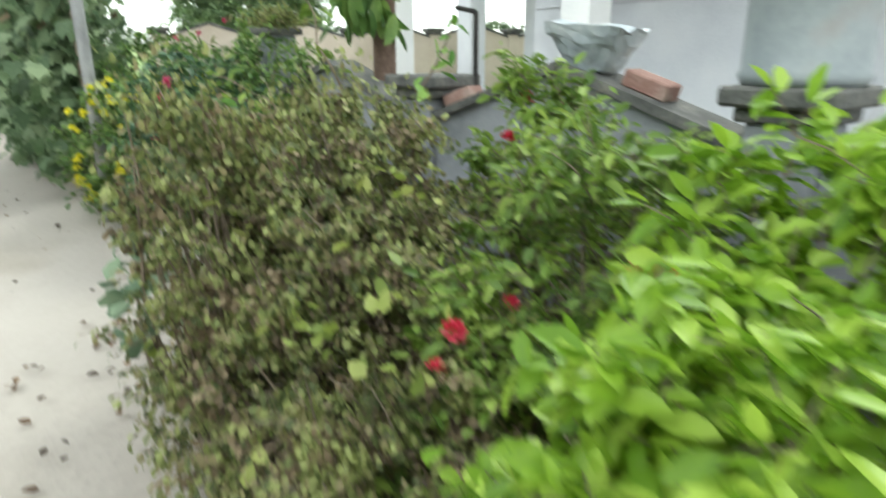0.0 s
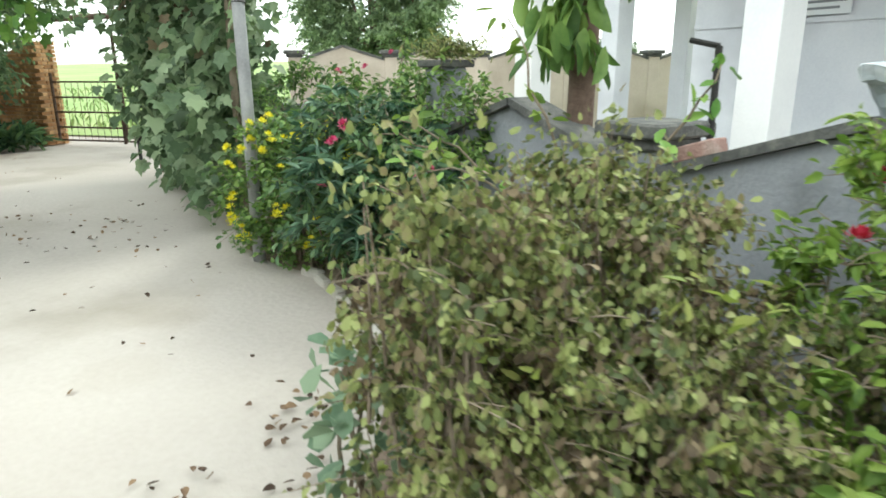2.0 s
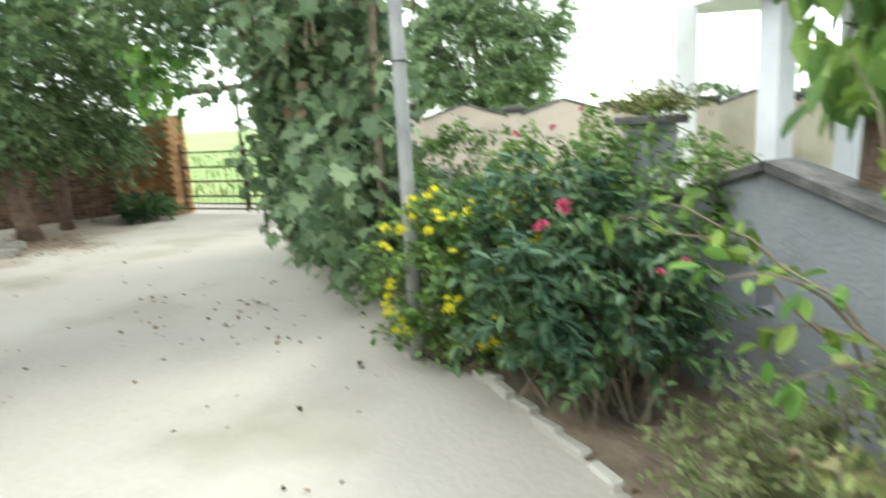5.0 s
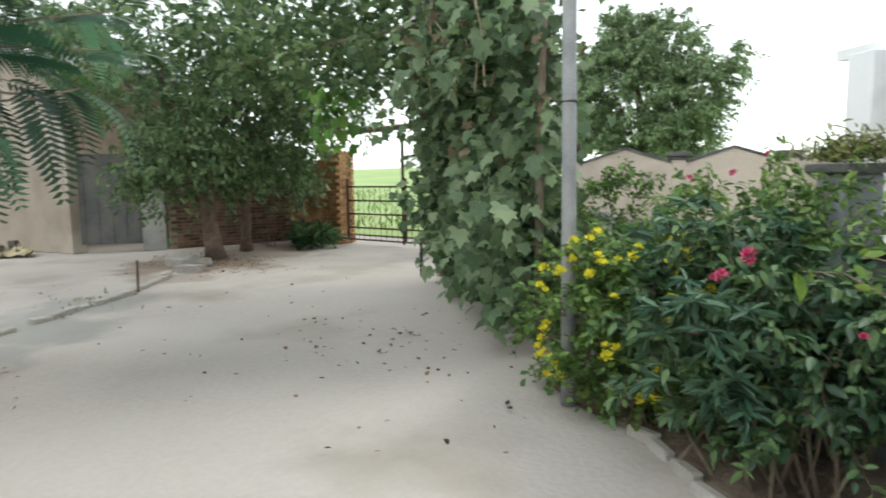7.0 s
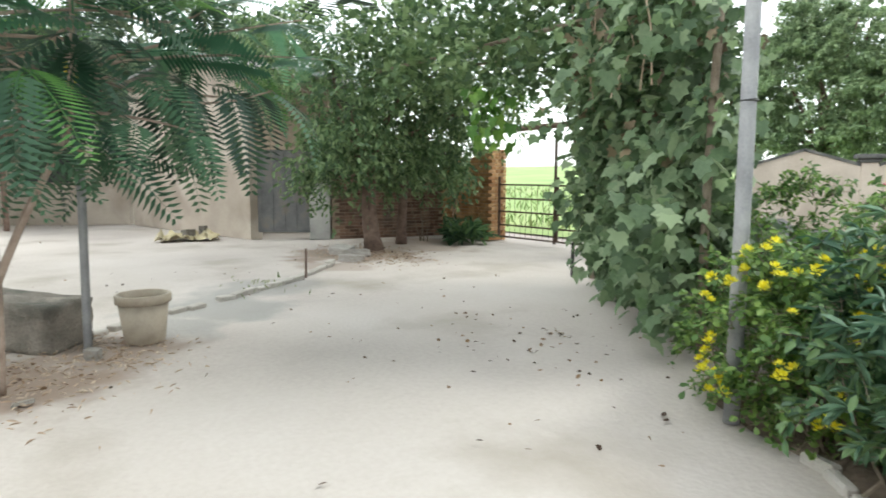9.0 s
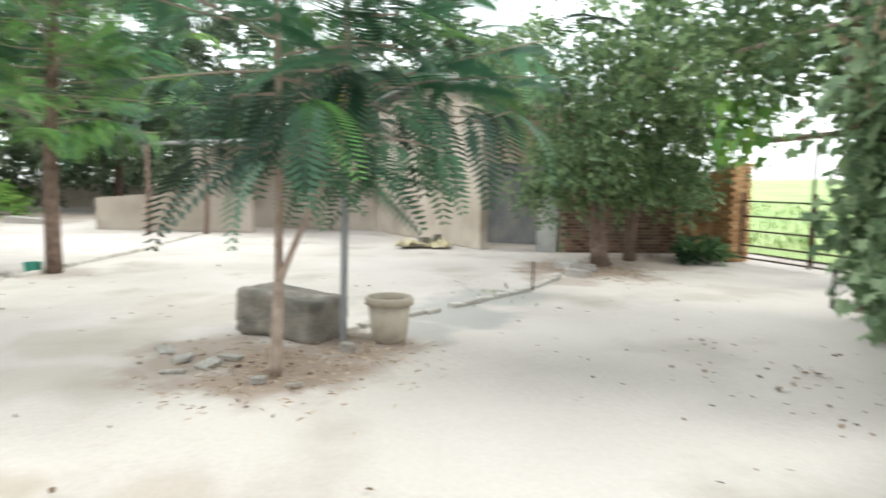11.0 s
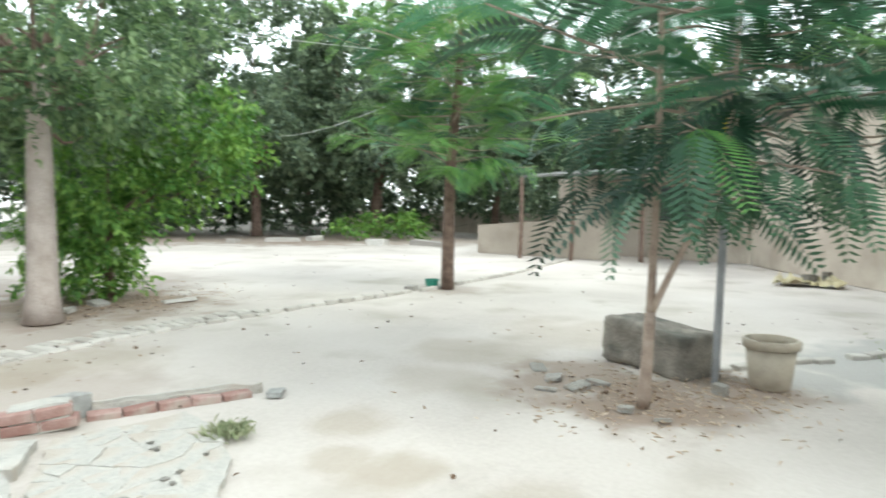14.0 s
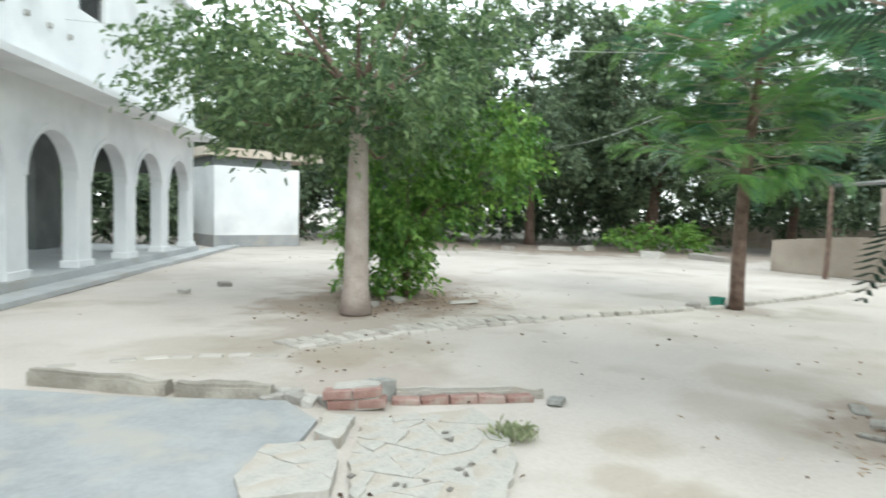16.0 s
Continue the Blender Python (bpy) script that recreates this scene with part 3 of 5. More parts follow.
# ---- veranda building behind the garden wall ----
ver = thing("veranda_house", "white painted house with a columned open veranda", "house")
for x, y, w in ((-1.97, 9.62, 0.42), (-4.11, 13.1, 0.36), (-5.55, 13.25, 0.46), (-3.15, 14.6, 0.34), (0.25, 8.3, 0.42), (2.5, 7.0, 0.42)):
    c = Build().box((x, y, 1.55), (w, w, 3.1), rzu)
    c.box((x, y, 0.15), (w + 0.1, w + 0.1, 0.3), rzu)
    part("column", c, M_WHITE if w > 0.4 else M_BLUEWHITE, ver)
C0, C1 = Vector((-2.87, 12.05, 0)), Vector((4.5, 7.3, 0))
wd = (C1 - C0).normalized()
wn_ = Vector((-wd.y, wd.x, 0))
part("back_wall", Build().prism([(0, 0), ((C1 - C0).length, 0), ((C1 - C0).length, 3.15), (0, 3.15)], C0, wd, (0, 0, 1), wn_ * 0.23), M_BLUEWHITE, ver)
part("wall_moulding", Build().prism([(0.01, 1.96), ((C1 - C0).length - 0.01, 1.96), ((C1 - C0).length - 0.01, 2.02), (0.01, 2.02)], C0 - wn_ * 0.03, wd, (0, 0, 1), wn_ * 0.028), M_BLUEWHITE, ver)
part("roof_slab", Build().prism([(-6.2, 13.9), (-4.2, 12.4), (-2.5, 9.2), (5.0, 5.0), (8.0, 10.0), (-2.0, 15.8)], (0, 0, 3.12), (1, 0, 0), (0, 1, 0), (0, 0, 0.16)), M_WHITE, ver)
part("plinth", Build().prism([(-6.1, 13.7), (-4.3, 12.5), (-2.5, 9.2), (5.0, 5.0), (8.0, 10.0), (-2.0, 15.5)], (0, 0, 0.0), (1, 0, 0), (0, 1, 0), (0, 0, 0.14)), M_APRON, ver)
g0 = C0 + wd * 3.38 - wn_ * 0.02
win = part("window", Build().prism([(0, 1.0), (0.37, 1.0), (0.37, 1.75), (0, 1.75)], g0, wd, (0, 0, 1), -wn_ * 0.03), M_DARK, ver)
bars = Build()
for i in range(4):
    q = g0 + wd * (0.05 + 0.1 * i) - wn_ * 0.05
    bars.box((q.x, q.y, 1.375), (0.025, 0.025, 0.75), math.atan2(wd.y, wd.x))
part("window_bars", bars, M_BLACKROD, win)

sign = thing("notice_board", "small white notice board with grey lines of writing", "sign")
s0 = C0 + wd * 1.45 - wn_ * 0.03
part("board", Build().prism([(0, 2.04), (0.62, 2.04), (0.62, 2.5), (0, 2.5)], s0, wd, (0, 0, 1), -wn_ * 0.02), M_SIGN, sign)
for i, (a, e) in enumerate(((0.08, 0.5), (0.05, 0.57), (0.05, 0.55), (0.06, 0.5), (0.05, 0.42))):
    z0 = 2.10 + 0.075 * i
    part("writing", Build().prism([(a, z0), (e, z0), (e, z0 + 0.028), (a, z0 + 0.028)], s0 - wn_ * 0.021, wd, (0, 0, 1), -wn_ * 0.004), M_INK, sign)

# ---- arcade building ----
V = Vector((-0.661, -0.750, 0)).normalized()
W = Vector((-0.750, 0.661, 0)).normalized()      # towards the yard
A0 = Vector((-12.88, -18.01, 0))
UP = Vector((0, 0, 1))
arc = thing("arcade_building", "white two-storey building with a ground-floor arcade", "building")
pitch, open_w, spring, rise, floor_z = 2.45, 1.83, 1.98, 0.86, 0.24
for i in range(8):
    s1 = -0.12 - pitch * i
    right = s1 - 0.62
    left = right - open_w
    mid = (left + right) / 2
    arch = [(mid + open_w / 2 * math.cos(math.pi * j / 16), spring + rise * math.sin(math.pi * j / 16)) for j in range(17)]
    # front of the bay: one pillar and the spandrel above the opening
    outline = [(left, 3.6)] + arch[::-1] + [(right, floor_z), (s1, floor_z), (s1, 3.6)]
    b = Build().prism(outline, A0, V, UP, -W * 0.28)
    part("arch_bay", b, M_WHITE, arc)
    f = Build()
    for j in range(16):
        (x0, z0), (x1, z1) = arch[j], arch[j + 1]
        k0, k1 = 1.13, 1.13
        f.prism([(mid + (x0 - mid) * 1.0, z0), (mid + (x0 - mid) * k0, spring + (z0 - spring) * k0), (mid + (x1 - mid) * k1, spring + (z1 - spring) * k1), (x1, z1)], A0 + W * 0.002, V, UP, W * 0.03)
    part("arch_moulding", f, M_WHITE, arc)
    q = A0 + V * (s1 - 0.31) - W * 0.14
    part("pillar_base", Build().box((q.x, q.y, floor_z + 0.075), (0.7, 0.38, 0.15), math.atan2(V.y, V.x)), M_WHITE, arc)
LEN = 20.0
part("cornice", Build().prism([(-LEN, 3.6), (0.35, 3.6), (0.35, 3.72), (-LEN, 3.72)], A0 + W * 0.75, V, UP, -W * 5), M_WHITE, arc)
b = Build().prism([(-LEN, 3.72), (-7.95, 3.72), (-7.95, 7.4), (-LEN, 7.4)], A0, V, UP, -W * 0.3)
b.prism([(-6.7, 3.72), (0, 3.72), (0, 7.4), (-6.7, 7.4)], A0, V, UP, -W * 0.3)
b.prism([(-7.95, 3.72), (-6.7, 3.72), (-6.7, 5.32), (-7.95, 5.32)], A0, V, UP, -W * 0.3)
b.prism([(-7.95, 6.7), (-6.7, 6.7), (-6.7, 7.4), (-7.95, 7.4)], A0, V, UP, -W * 0.3)
part("upper_wall", b, M_WHITE, arc)
part("upper_end_wall", Build().prism([(-8, 3.72), (-0.3, 3.72), (-0.3, 7.4), (-8, 7.4)], A0, W, UP, -V * 0.3), M_WHITE, arc)
part("roof", Build().prism([(-LEN, 7.4), (0.2, 7.4), (0.2, 7.55), (-LEN, 7.55)], A0 + W * 0.2, V, UP, -W * 8), M_WHITE, arc)
win = part("upper_window", Build().prism([(-7.95, 5.32), (-6.7, 5.32), (-6.7, 6.7), (-7.95, 6.7)], A0 - W * 0.16, V, UP, -W * 0.03), M_DARK, arc)
b = Build()
for i in range(7):
    q = A0 + V * (-7.9 + 0.19 * i) - W * 0.1
    b.box((q.x, q.y, 6.01), (0.03, 0.03, 1.37), math.atan2(V.y, V.x))
part("window_bars", b, M_BLACKROD, win)
for i in range(12):
    q = A0 + V * (-8.4 - 0.75 * i) + W * 0.02
    part("drain_stub", Build().box((q.x, q.y, 4.66), (0.09, 0.1, 0.09), math.atan2(V.y, V.x)), M_CEMENT, arc)
# arcade interior: shade comes from the dark wall colour
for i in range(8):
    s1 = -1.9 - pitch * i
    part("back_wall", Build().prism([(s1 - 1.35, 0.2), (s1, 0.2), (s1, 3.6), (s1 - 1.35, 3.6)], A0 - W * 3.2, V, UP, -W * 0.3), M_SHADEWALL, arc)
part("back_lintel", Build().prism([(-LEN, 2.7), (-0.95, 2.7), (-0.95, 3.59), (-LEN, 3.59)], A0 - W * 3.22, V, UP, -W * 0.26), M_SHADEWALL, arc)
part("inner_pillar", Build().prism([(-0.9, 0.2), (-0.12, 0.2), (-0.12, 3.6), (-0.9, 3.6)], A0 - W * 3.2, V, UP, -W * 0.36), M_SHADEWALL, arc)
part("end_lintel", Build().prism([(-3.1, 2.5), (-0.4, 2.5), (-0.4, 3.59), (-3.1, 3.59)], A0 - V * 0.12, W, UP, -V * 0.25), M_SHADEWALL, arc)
part("veranda_floor", Build().prism([(-LEN, 0.0), (0.1, 0.0), (0.1, floor_z), (-LEN, floor_z)], A0 + W * 0.12, V, UP, -W * 3.7), M_PAVING, arc)
tagged(part("pavement", Build().prism([(-LEN, 0), (4.5, 0), (4.5, 0.09), (-LEN, 0.09)], A0 + W * 0.66, V, UP, -W * 0.53), M_PAVING), "grey cement apron in front of the arcade", "pavement", kind="structure")

block = thing("white_outbuilding", "plain white block with a grey painted plinth band", "outbuilding")
bx0, bx1 = Vector((-14.85, -20.5, 0)), Vector((-18.3, -20.1, 0))
bd = (bx1 - bx0).normalized()
bn = Vector((bd.y, -bd.x, 0))
if bn.dot(Vector((-3, 2, 0)) - bx0) > 0:
    bn = -bn
part("wall", Build().prism([(0, 0.45), (3.47, 0.45), (3.47, 3.05), (0, 3.05)], bx0, bd, UP, bn * 3.5), M_WHITE, block)
# dark set-back block standing for the shade below the roof slab
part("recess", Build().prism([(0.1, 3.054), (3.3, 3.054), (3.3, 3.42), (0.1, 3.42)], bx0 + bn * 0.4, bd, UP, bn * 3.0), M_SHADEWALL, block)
part("plinth_band", Build().prism([(-0.02, 0), (3.49, 0), (3.49, 0.446), (-0.02, 0.446)], bx0 - bn * 0.02, bd, UP, bn * 3.54), M_APRON, block)
part("roof_slab", Build().prism([(-0.3, 3.424), (4.6, 3.424), (4.6, 3.75), (-0.3, 3.75)], bx0 + bn * 0.15, bd, UP, bn * 3.6), M_CREAM, block)

# ---- hut, gate and far walls ----
hut = thing("farm_hut", "cream plastered hut with an old grey sheet roof", "hut")
H0 = Vector((-17.7, 6.15, 0))
H1 = Vector((-23.4, 4.4, 0))
hd = (H1 - H0).normalized()
hn = Vector((-hd.y, hd.x, 0))
if hn.dot(Vector((-3, 2, 0)) - H0) > 0:
    hn = -hn
hl = (H1 - H0).length
part("wall", Build().prism([(0, 0), (hl, 0), (hl, 3.78), (2.0, 4.2), (0, 3.55)], H0, hd, UP, hn * 0.3), M_HUT, hut)
H2 = H0 + Vector((0.62, 0.95, 0)).normalized() * 1.75
dd = (H2 - H0).normalized()
dn = Vector((-dd.y, dd.x, 0))
if dn.dot(Vector((-3, 2, 0)) - H0) > 0:
    dn = -dn
part("lintel_wall", Build().prism([(0.03, 2.0), (1.75, 2.0), (1.75, 3.45), (0.03, 3.45)], H0 + dn * 0.12, dd, UP, dn * 0.25), M_MORTAR, hut)
door = part("tin_door", Build().prism([(0.1, 0.16), (1.3, 0.16), (1.3, 2.0), (0.1, 2.0)], H0 + dn * 0.15, dd, UP, dn * 0.04), M_TIN, hut, "dull grey tin sheet door with a gap below")
rib = Build()
for i in range(5):
    rib.prism([(0.16 + 0.26 * i, 0.18), (0.22 + 0.26 * i, 0.18), (0.22 + 0.26 * i, 1.98), (0.16 + 0.26 * i, 1.98)], H0 + dn * 0.146, dd, UP, -dn * 0.012)
part("door_ribs", rib, M_TIN, door)
part("door_jamb", Build().prism([(1.3, 0), (1.75, 0), (1.75, 2.0), (1.3, 2.0)], H0 + dn * 0.12, dd, UP, dn * 0.25), M_CEMENT, hut)
# added dark sheet in place of the unlit room behind the door
part("inside_wall", Build().prism([(-0.4, 0), (2.4, 0), (2.4, 3.45), (-0.4, 3.45)], H0 + dn * 2.2, dd, UP, dn * 0.2), M_DARK, hut)
roof = Build().prism([(-0.3, 3.5), (2.0, 4.24), (hl + 0.1, 3.82), (hl + 0.1, 3.89), (2.0, 4.31), (-0.3, 3.57)], H0 - hn * 0.35, hd, UP, hn * 4.4)
part("sheet_roof", roof, M_ROOF, hut)
e0 = H0 - dn * 0.35 + UP * 3.48
roof = Build().add([e0 - dd * 0.1, e0 + dd * 2.4, e0 + dd * 2.4 + dn * 3 + UP * 0.4, e0 - dd * 0.1 + dn * 3 + UP * 0.4, e0 - dd * 0.1 + UP * 0.06, e0 + dd * 2.4 + UP * 0.06, e0 + dd * 2.4 + dn * 3 + UP * 0.46, e0 - dd * 0.1 + dn * 3 + UP * 0.46], [(3, 2, 1, 0), (4, 5, 6, 7), (0, 1, 5, 4), (1, 2, 6, 5), (2, 3, 7, 6), (3, 0, 4, 7)])
part("door_roof", roof, M_ROOF, hut)
# lower annex and its sloping wall
annex = thing("hut_annex", "pinkish cream lean-to shed with timber posts", "shed")
X0, X1 = Vector((-23.6, 4.3, 0)), Vector((-26.4, -1.6, 0))
xd = (X1 - X0).normalized()
part("wall", Build().prism([(0, 0), ((X1 - X0).length, 0), ((X1 - X0).length, 2.6), (0, 3.0)], X0, xd, UP, Vector((-0.25, 0.15, 0))), M_HUT, annex)
# no hole: a dark panel on the wall face paints the shade inside
part("opening", Build().prism([(1.5, 1.2), (2.7, 1.2), (2.7, 2.3), (1.5, 2.3)], X0 + Vector((0.02, -0.015, 0)), xd, UP, Vector((0.02, -0.012, 0))), M_DARK, annex)
part("low_wall", Build().prism([(0, 0), (4.8, 0), (4.8, 0.95), (2.4, 1.15), (0, 1.1)], (-23.0, 0.6, 0), Vector((-0.28, -0.96, 0)), UP, Vector((-0.25, 0.07, 0))), M_HUT, annex)
for x, y in ((-23.1, -0.6), (-23.4, -2.2), (-23.5, 1.4)):
    part("post", Build().tube(*stem((x + 0.6, y, 0), (x + 0.55, y, 2.5), 0.07, 0.055, 0.02), 8), M_BARK, annex)
part("roof", Build().prism([(-0.3, 2.6), (4.0, 2.5), (4.0, 2.57), (-0.3, 2.67)], (-22.0, 1.6, 0), Vector((-0.3, -0.95, 0)), UP, Vector((-3, 0.9, 0.3))), M_ROOF, annex)

# brick pier and walls beside the gate
gate_rz = math.atan2(gate_dir.y, gate_dir.x)
BR = Build().box((0, 0, 0), (0.222, 0.108, 0.066), 0, 0.006).mesh("brick")
BR.materials.append(M_BRICK)
pier_c = gate_at - gate_dir * 0.27


def brick_pier(name, c, courses):
    top = thing(name, "orange brick gate pier with raked mortar joints", "pier", "gate piers")
    part("core", Build().box((c.x, c.y, courses * 0.0375), (0.42, 0.42, courses * 0.075), gate_rz, 0), M_MORTAR, top)
    for k in range(courses):
        z = 0.0375 + 0.075 * k
        for j in range(4):
            a = gate_rz + j * math.pi / 2
            t, nrm = Vector((math.cos(a), math.sin(a), 0)), Vector((math.sin(a), -math.cos(a), 0))
            for off in (-0.117, 0.115):
                o = part("brick", BR, None, top)
                q = c + nrm * 0.172 + t * (off + (0.055 if k % 2 else -0.055) * 0.9) + RNG.normal(0, 0.002) * nrm
                o.matrix_basis = pose(q.x, q.y, z, 0, 0, math.degrees(a) + RNG.normal(0, 0.6))
    return top


brick_pier("gate_pier", pier_c, 27)


def brick_wall(name, label, p0, p1, height, ragged=0, mat=M_BRICKI):
    top = tagged(new(name), label, "wall", kind="structure")
    p0, p1 = Vector(p0), Vector(p1)
    t = (p1 - p0).normalized()
    ln = (p1 - p0).length
    nrm = Vector((-t.y, t.x, 0))
    rz = math.atan2(t.y, t.x)
    part("core", Build().prism([(0, 0), (ln, 0), (ln, height), (0, height)], p0 - nrm * 0.1, t, UP, nrm * 0.2), M_MORTAR, top)
    b = Build()
    base = [v.co[:] for v in BR.vertices]
    fs = [tuple(p.vertices) for p in BR.polygons]
    for k in range(int(height / 0.075) + ragged):
        x = 0.12 + (0.11 if k % 2 else 0)
        while x < ln - 0.05:
            if not (k >= int(height / 0.075) and RNG.random() < 0.5):
                for sgn in (-1, 1):
                    m = Matrix.Translation(p0 + t * x + nrm * sgn * (0.062 + RNG.normal(0, 0.003)) + UP * (0.0375 + 0.075 * k)) @ Matrix.Rotation(rz, 4, "Z")
                    b.add([m @ Vector(v) for v in base], fs)
            x += 0.232
    tagged(part("bricks", b, mat, top), kind="stuff")
    return top


brick_wall("wall_brick", "weathered orange brick wall beside the gate", gate_at - gate_dir * 0.52, gate_at - gate_dir * 1.75 - gate_out * 0.15, 1.85, 1)
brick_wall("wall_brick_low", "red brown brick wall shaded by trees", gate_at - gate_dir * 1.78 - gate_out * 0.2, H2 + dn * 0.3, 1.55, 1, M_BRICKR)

gate = thing("iron_gate", "rusty open-bar iron gate, closed, with two leaves", "gate")


def gate_leaf(o, width):
    leaf = part("gate_leaf", Build().tube([o + UP * 0.1, o + UP * 1.42], 0.028, 8), M_IRON, gate)
    far = o + gate_dir * width
    part("stile", Build().tube([far + UP * 0.05, far + UP * 2.3], 0.032, 8), M_IRON, leaf)
    for z in (0.1, 0.36, 0.66, 0.95, 1.25):
        part("rail", Build().box(((o.x + far.x) / 2, (o.y + far.y) / 2, z), (width, 0.03, 0.035), gate_rz, 0.004), M_IRON, leaf)
    n = int(width / 0.15)
    for i in range(1, n):
        p = o + gate_dir * (width * i / n)
        part("bar", Build().tube([p + UP * 0.08, p + UP * 1.26], 0.005, 6), M_IRON, leaf)


gate_leaf(gate_at + gate_dir * 0.02, 1.62)
gate_leaf(gate_at + gate_dir * 1.7, 1.6)
beam0, beam1 = gate_at - gate_dir * 0.3, gate_at + gate_dir * 3.5
tagged(part("gate_beam", Build().tube([beam0 + UP * 2.42, beam1 + UP * 2.5], 0.06, 8), M_BARK), "brown timber beam over the gate opening", "beam")
brick_pier("gate_pier", gate_at + gate_dir * 3.6, 27)


# ---- things in the flower bed ----
bag = thing("cement_lump", "hardened lump of bluish grey cement in a torn bag", "lump")
lc = P1 - U * (SP * 0.5 + 0.1) + Vector((0.02, 0.0, 1.325))
bm = bmesh.new()
bmesh.ops.create_cube(bm, size=2)
bmesh.ops.subdivide_edges(bm, edges=bm.edges[:], cuts=5, use_grid_fill=True)
for v in bm.verts:
    d = v.co.copy()
    r = max(1.0, (abs(d.x) ** 4 + abs(d.y) ** 4) ** 0.25)
    k = (0.74 + 0.26 * d.z) * (1 + 0.12 * noise.noise(d * 1.4))
    v.co = Vector((d.x / r * 0.22 * k, d.y / r * 0.17 * k, d.z * 0.095 + 0.03 * noise.noise(d * 2.1 + Vector((3, 0, 0)))))
bm.transform(Matrix.Translation(lc) @ Matrix.Rotation(rzu + 0.15, 4, "Z") @ Matrix.Rotation(-0.1, 4, "Y"))
me = bpy.data.meshes.new("lump")
bm.to_mesh(me)
bm.free()
part("lump", me, M_BAG, bag)

LB = Build().box((0, 0, 0), (0.225, 0.11, 0.072), 0, 0.007).mesh("loose_brick")
LB.materials.append(M_REDBRICK)
slope = math.degrees(math.atan2(0.28, SP / 2 - 0.13))
for s, side in ((0.27, 1), (1.46, -1)):
    q = P1 - U * s
    zz = 0.94 + 0.28 * (1 - abs(s - SP / 2) / (SP / 2 - 0.13)) + 0.045 + 0.042
    o = tagged(part("loose_brick", LB, None), "loose red brick lying on the sloping coping", "brick", "loose bricks")
    o.matrix_basis = Matrix.Translation((q.x, q.y, zz)) @ Matrix.Rotation(rzu, 4, "Z") @ Matrix.Rotation(radians(slope * side), 4, "Y")
rod = thing("bent_iron_rod", "black iron bar with a bent top beside the pier", "rod")
rp = P1 - U * 0.2 + NV * 0.16
part("bar", Build().tube([(rp.x, rp.y, 0), (rp.x, rp.y, 1.5), (rp.x + 0.0, rp.y, 1.53)], 0.017, 6), M_BLACKROD, rod)
part("bent_end", Build().tube([(rp.x, rp.y, 1.53), (rp.x - 0.13, rp.y + 0.06, 1.56)], 0.014, 6), M_BLACKROD, rod)
drum = thing("grey_drum", "grey painted metal drum standing on the pier cap", "drum")
dp = P1 - U * SP
part("body", Build().lathe([(0.0, 0.0), (0.2, 0.0), (0.215, 0.03), (0.205, 0.05), (0.205, 0.36), (0.22, 0.38), (0.22, 0.4), (0.0, 0.4)], (dp.x, dp.y, 1.192)), M_DRUM, drum, smooth=True)
part("rim", Build().lathe([(0.205, 0.0), (0.23, 0.0), (0.23, 0.04), (0.205, 0.04)], (dp.x, dp.y, 1.56)), M_COPING, drum)

pole = thing("leaning_pole", "tall grey weathered pole standing in the flower bed", "pole")
part("shaft", Build().tube([(-5.53, 5.74, 0), (-5.56, 5.78, 1.2), (-5.56, 5.77, 2.5), (-5.6, 5.8, 4.2)], [0.048, 0.046, 0.044, 0.042], 10), M_BAMBOO, pole, smooth=True)
for z in (0.95, 1.9):
    part("tie", Build().lathe([(0.044, 0), (0.054, 0.006), (0.044, 0.02)], (-5.56, 5.78, z), 14), M_BLACKROD, pole)

# kerb stones along the bed
KERB = [(-5.0, 5.62), (-4.86, 5.57), (-4.46, 5.24), (-4.1, 4.98), (-3.84, 4.76), (-3.66, 4.45), (-3.52, 4.1)]
kerb = tagged(new("bed_kerb"), "whitish broken brick kerb along the planting bed", "kerb", kind="structure")
KB = Build().box((0, 0, 0), (0.22, 0.075, 0.09), 0, 0.014).mesh("kerb_brick")
KB.materials.append(M_EDGING)
for (x0, y0), (x1, y1) in zip(KERB[:-1], KERB[1:]):
    d = math.hypot(x1 - x0, y1 - y0)
    n = max(1, int(d / 0.21))
    for i in range(n):
        t = (i + 0.5) / n
        o = part("kerb_brick", KB, None, kerb)
        o.matrix_basis = pose(x0 + (x1 - x0) * t + RNG.normal(0, 0.008), y0 + (y1 - y0) * t, -0.008 + RNG.normal(0, 0.006), RNG.normal(0, 3), RNG.normal(0, 3), math.degrees(math.atan2(y1 - y0, x1 - x0)) + RNG.normal(0, 4))


# ---- shrubs ----
def flower_mesh(name, mat, r, petals):
    b = Build()
    for i in range(petals):
        a = 2.4 * i
        e = 0.25 + 1.15 * i / petals
        d = Vector((math.cos(a) * math.cos(e), math.sin(a) * math.cos(e), math.sin(e)))
        s = Vector((-math.sin(a), math.cos(a), 0))
        k = d.cross(s)
        c = d * r * 0.45
        b.add([c, c + d * r * 0.5 + s * r * 0.3, c + d * r + k * 0.1 * r, c + d * r * 0.5 - s * r * 0.3], [(0, 1, 2, 3)])
    me = b.mesh(name)
    me.materials.append(mat)
    return me


F_YELLOW = flower_mesh("yellow_flower_head", M_YELLOW, 0.03, 16)
F_RED = flower_mesh("red_flower_head", M_RED, 0.026, 26)
F_PINK = flower_mesh("pink_flower_head", M_PINK, 0.024, 22)


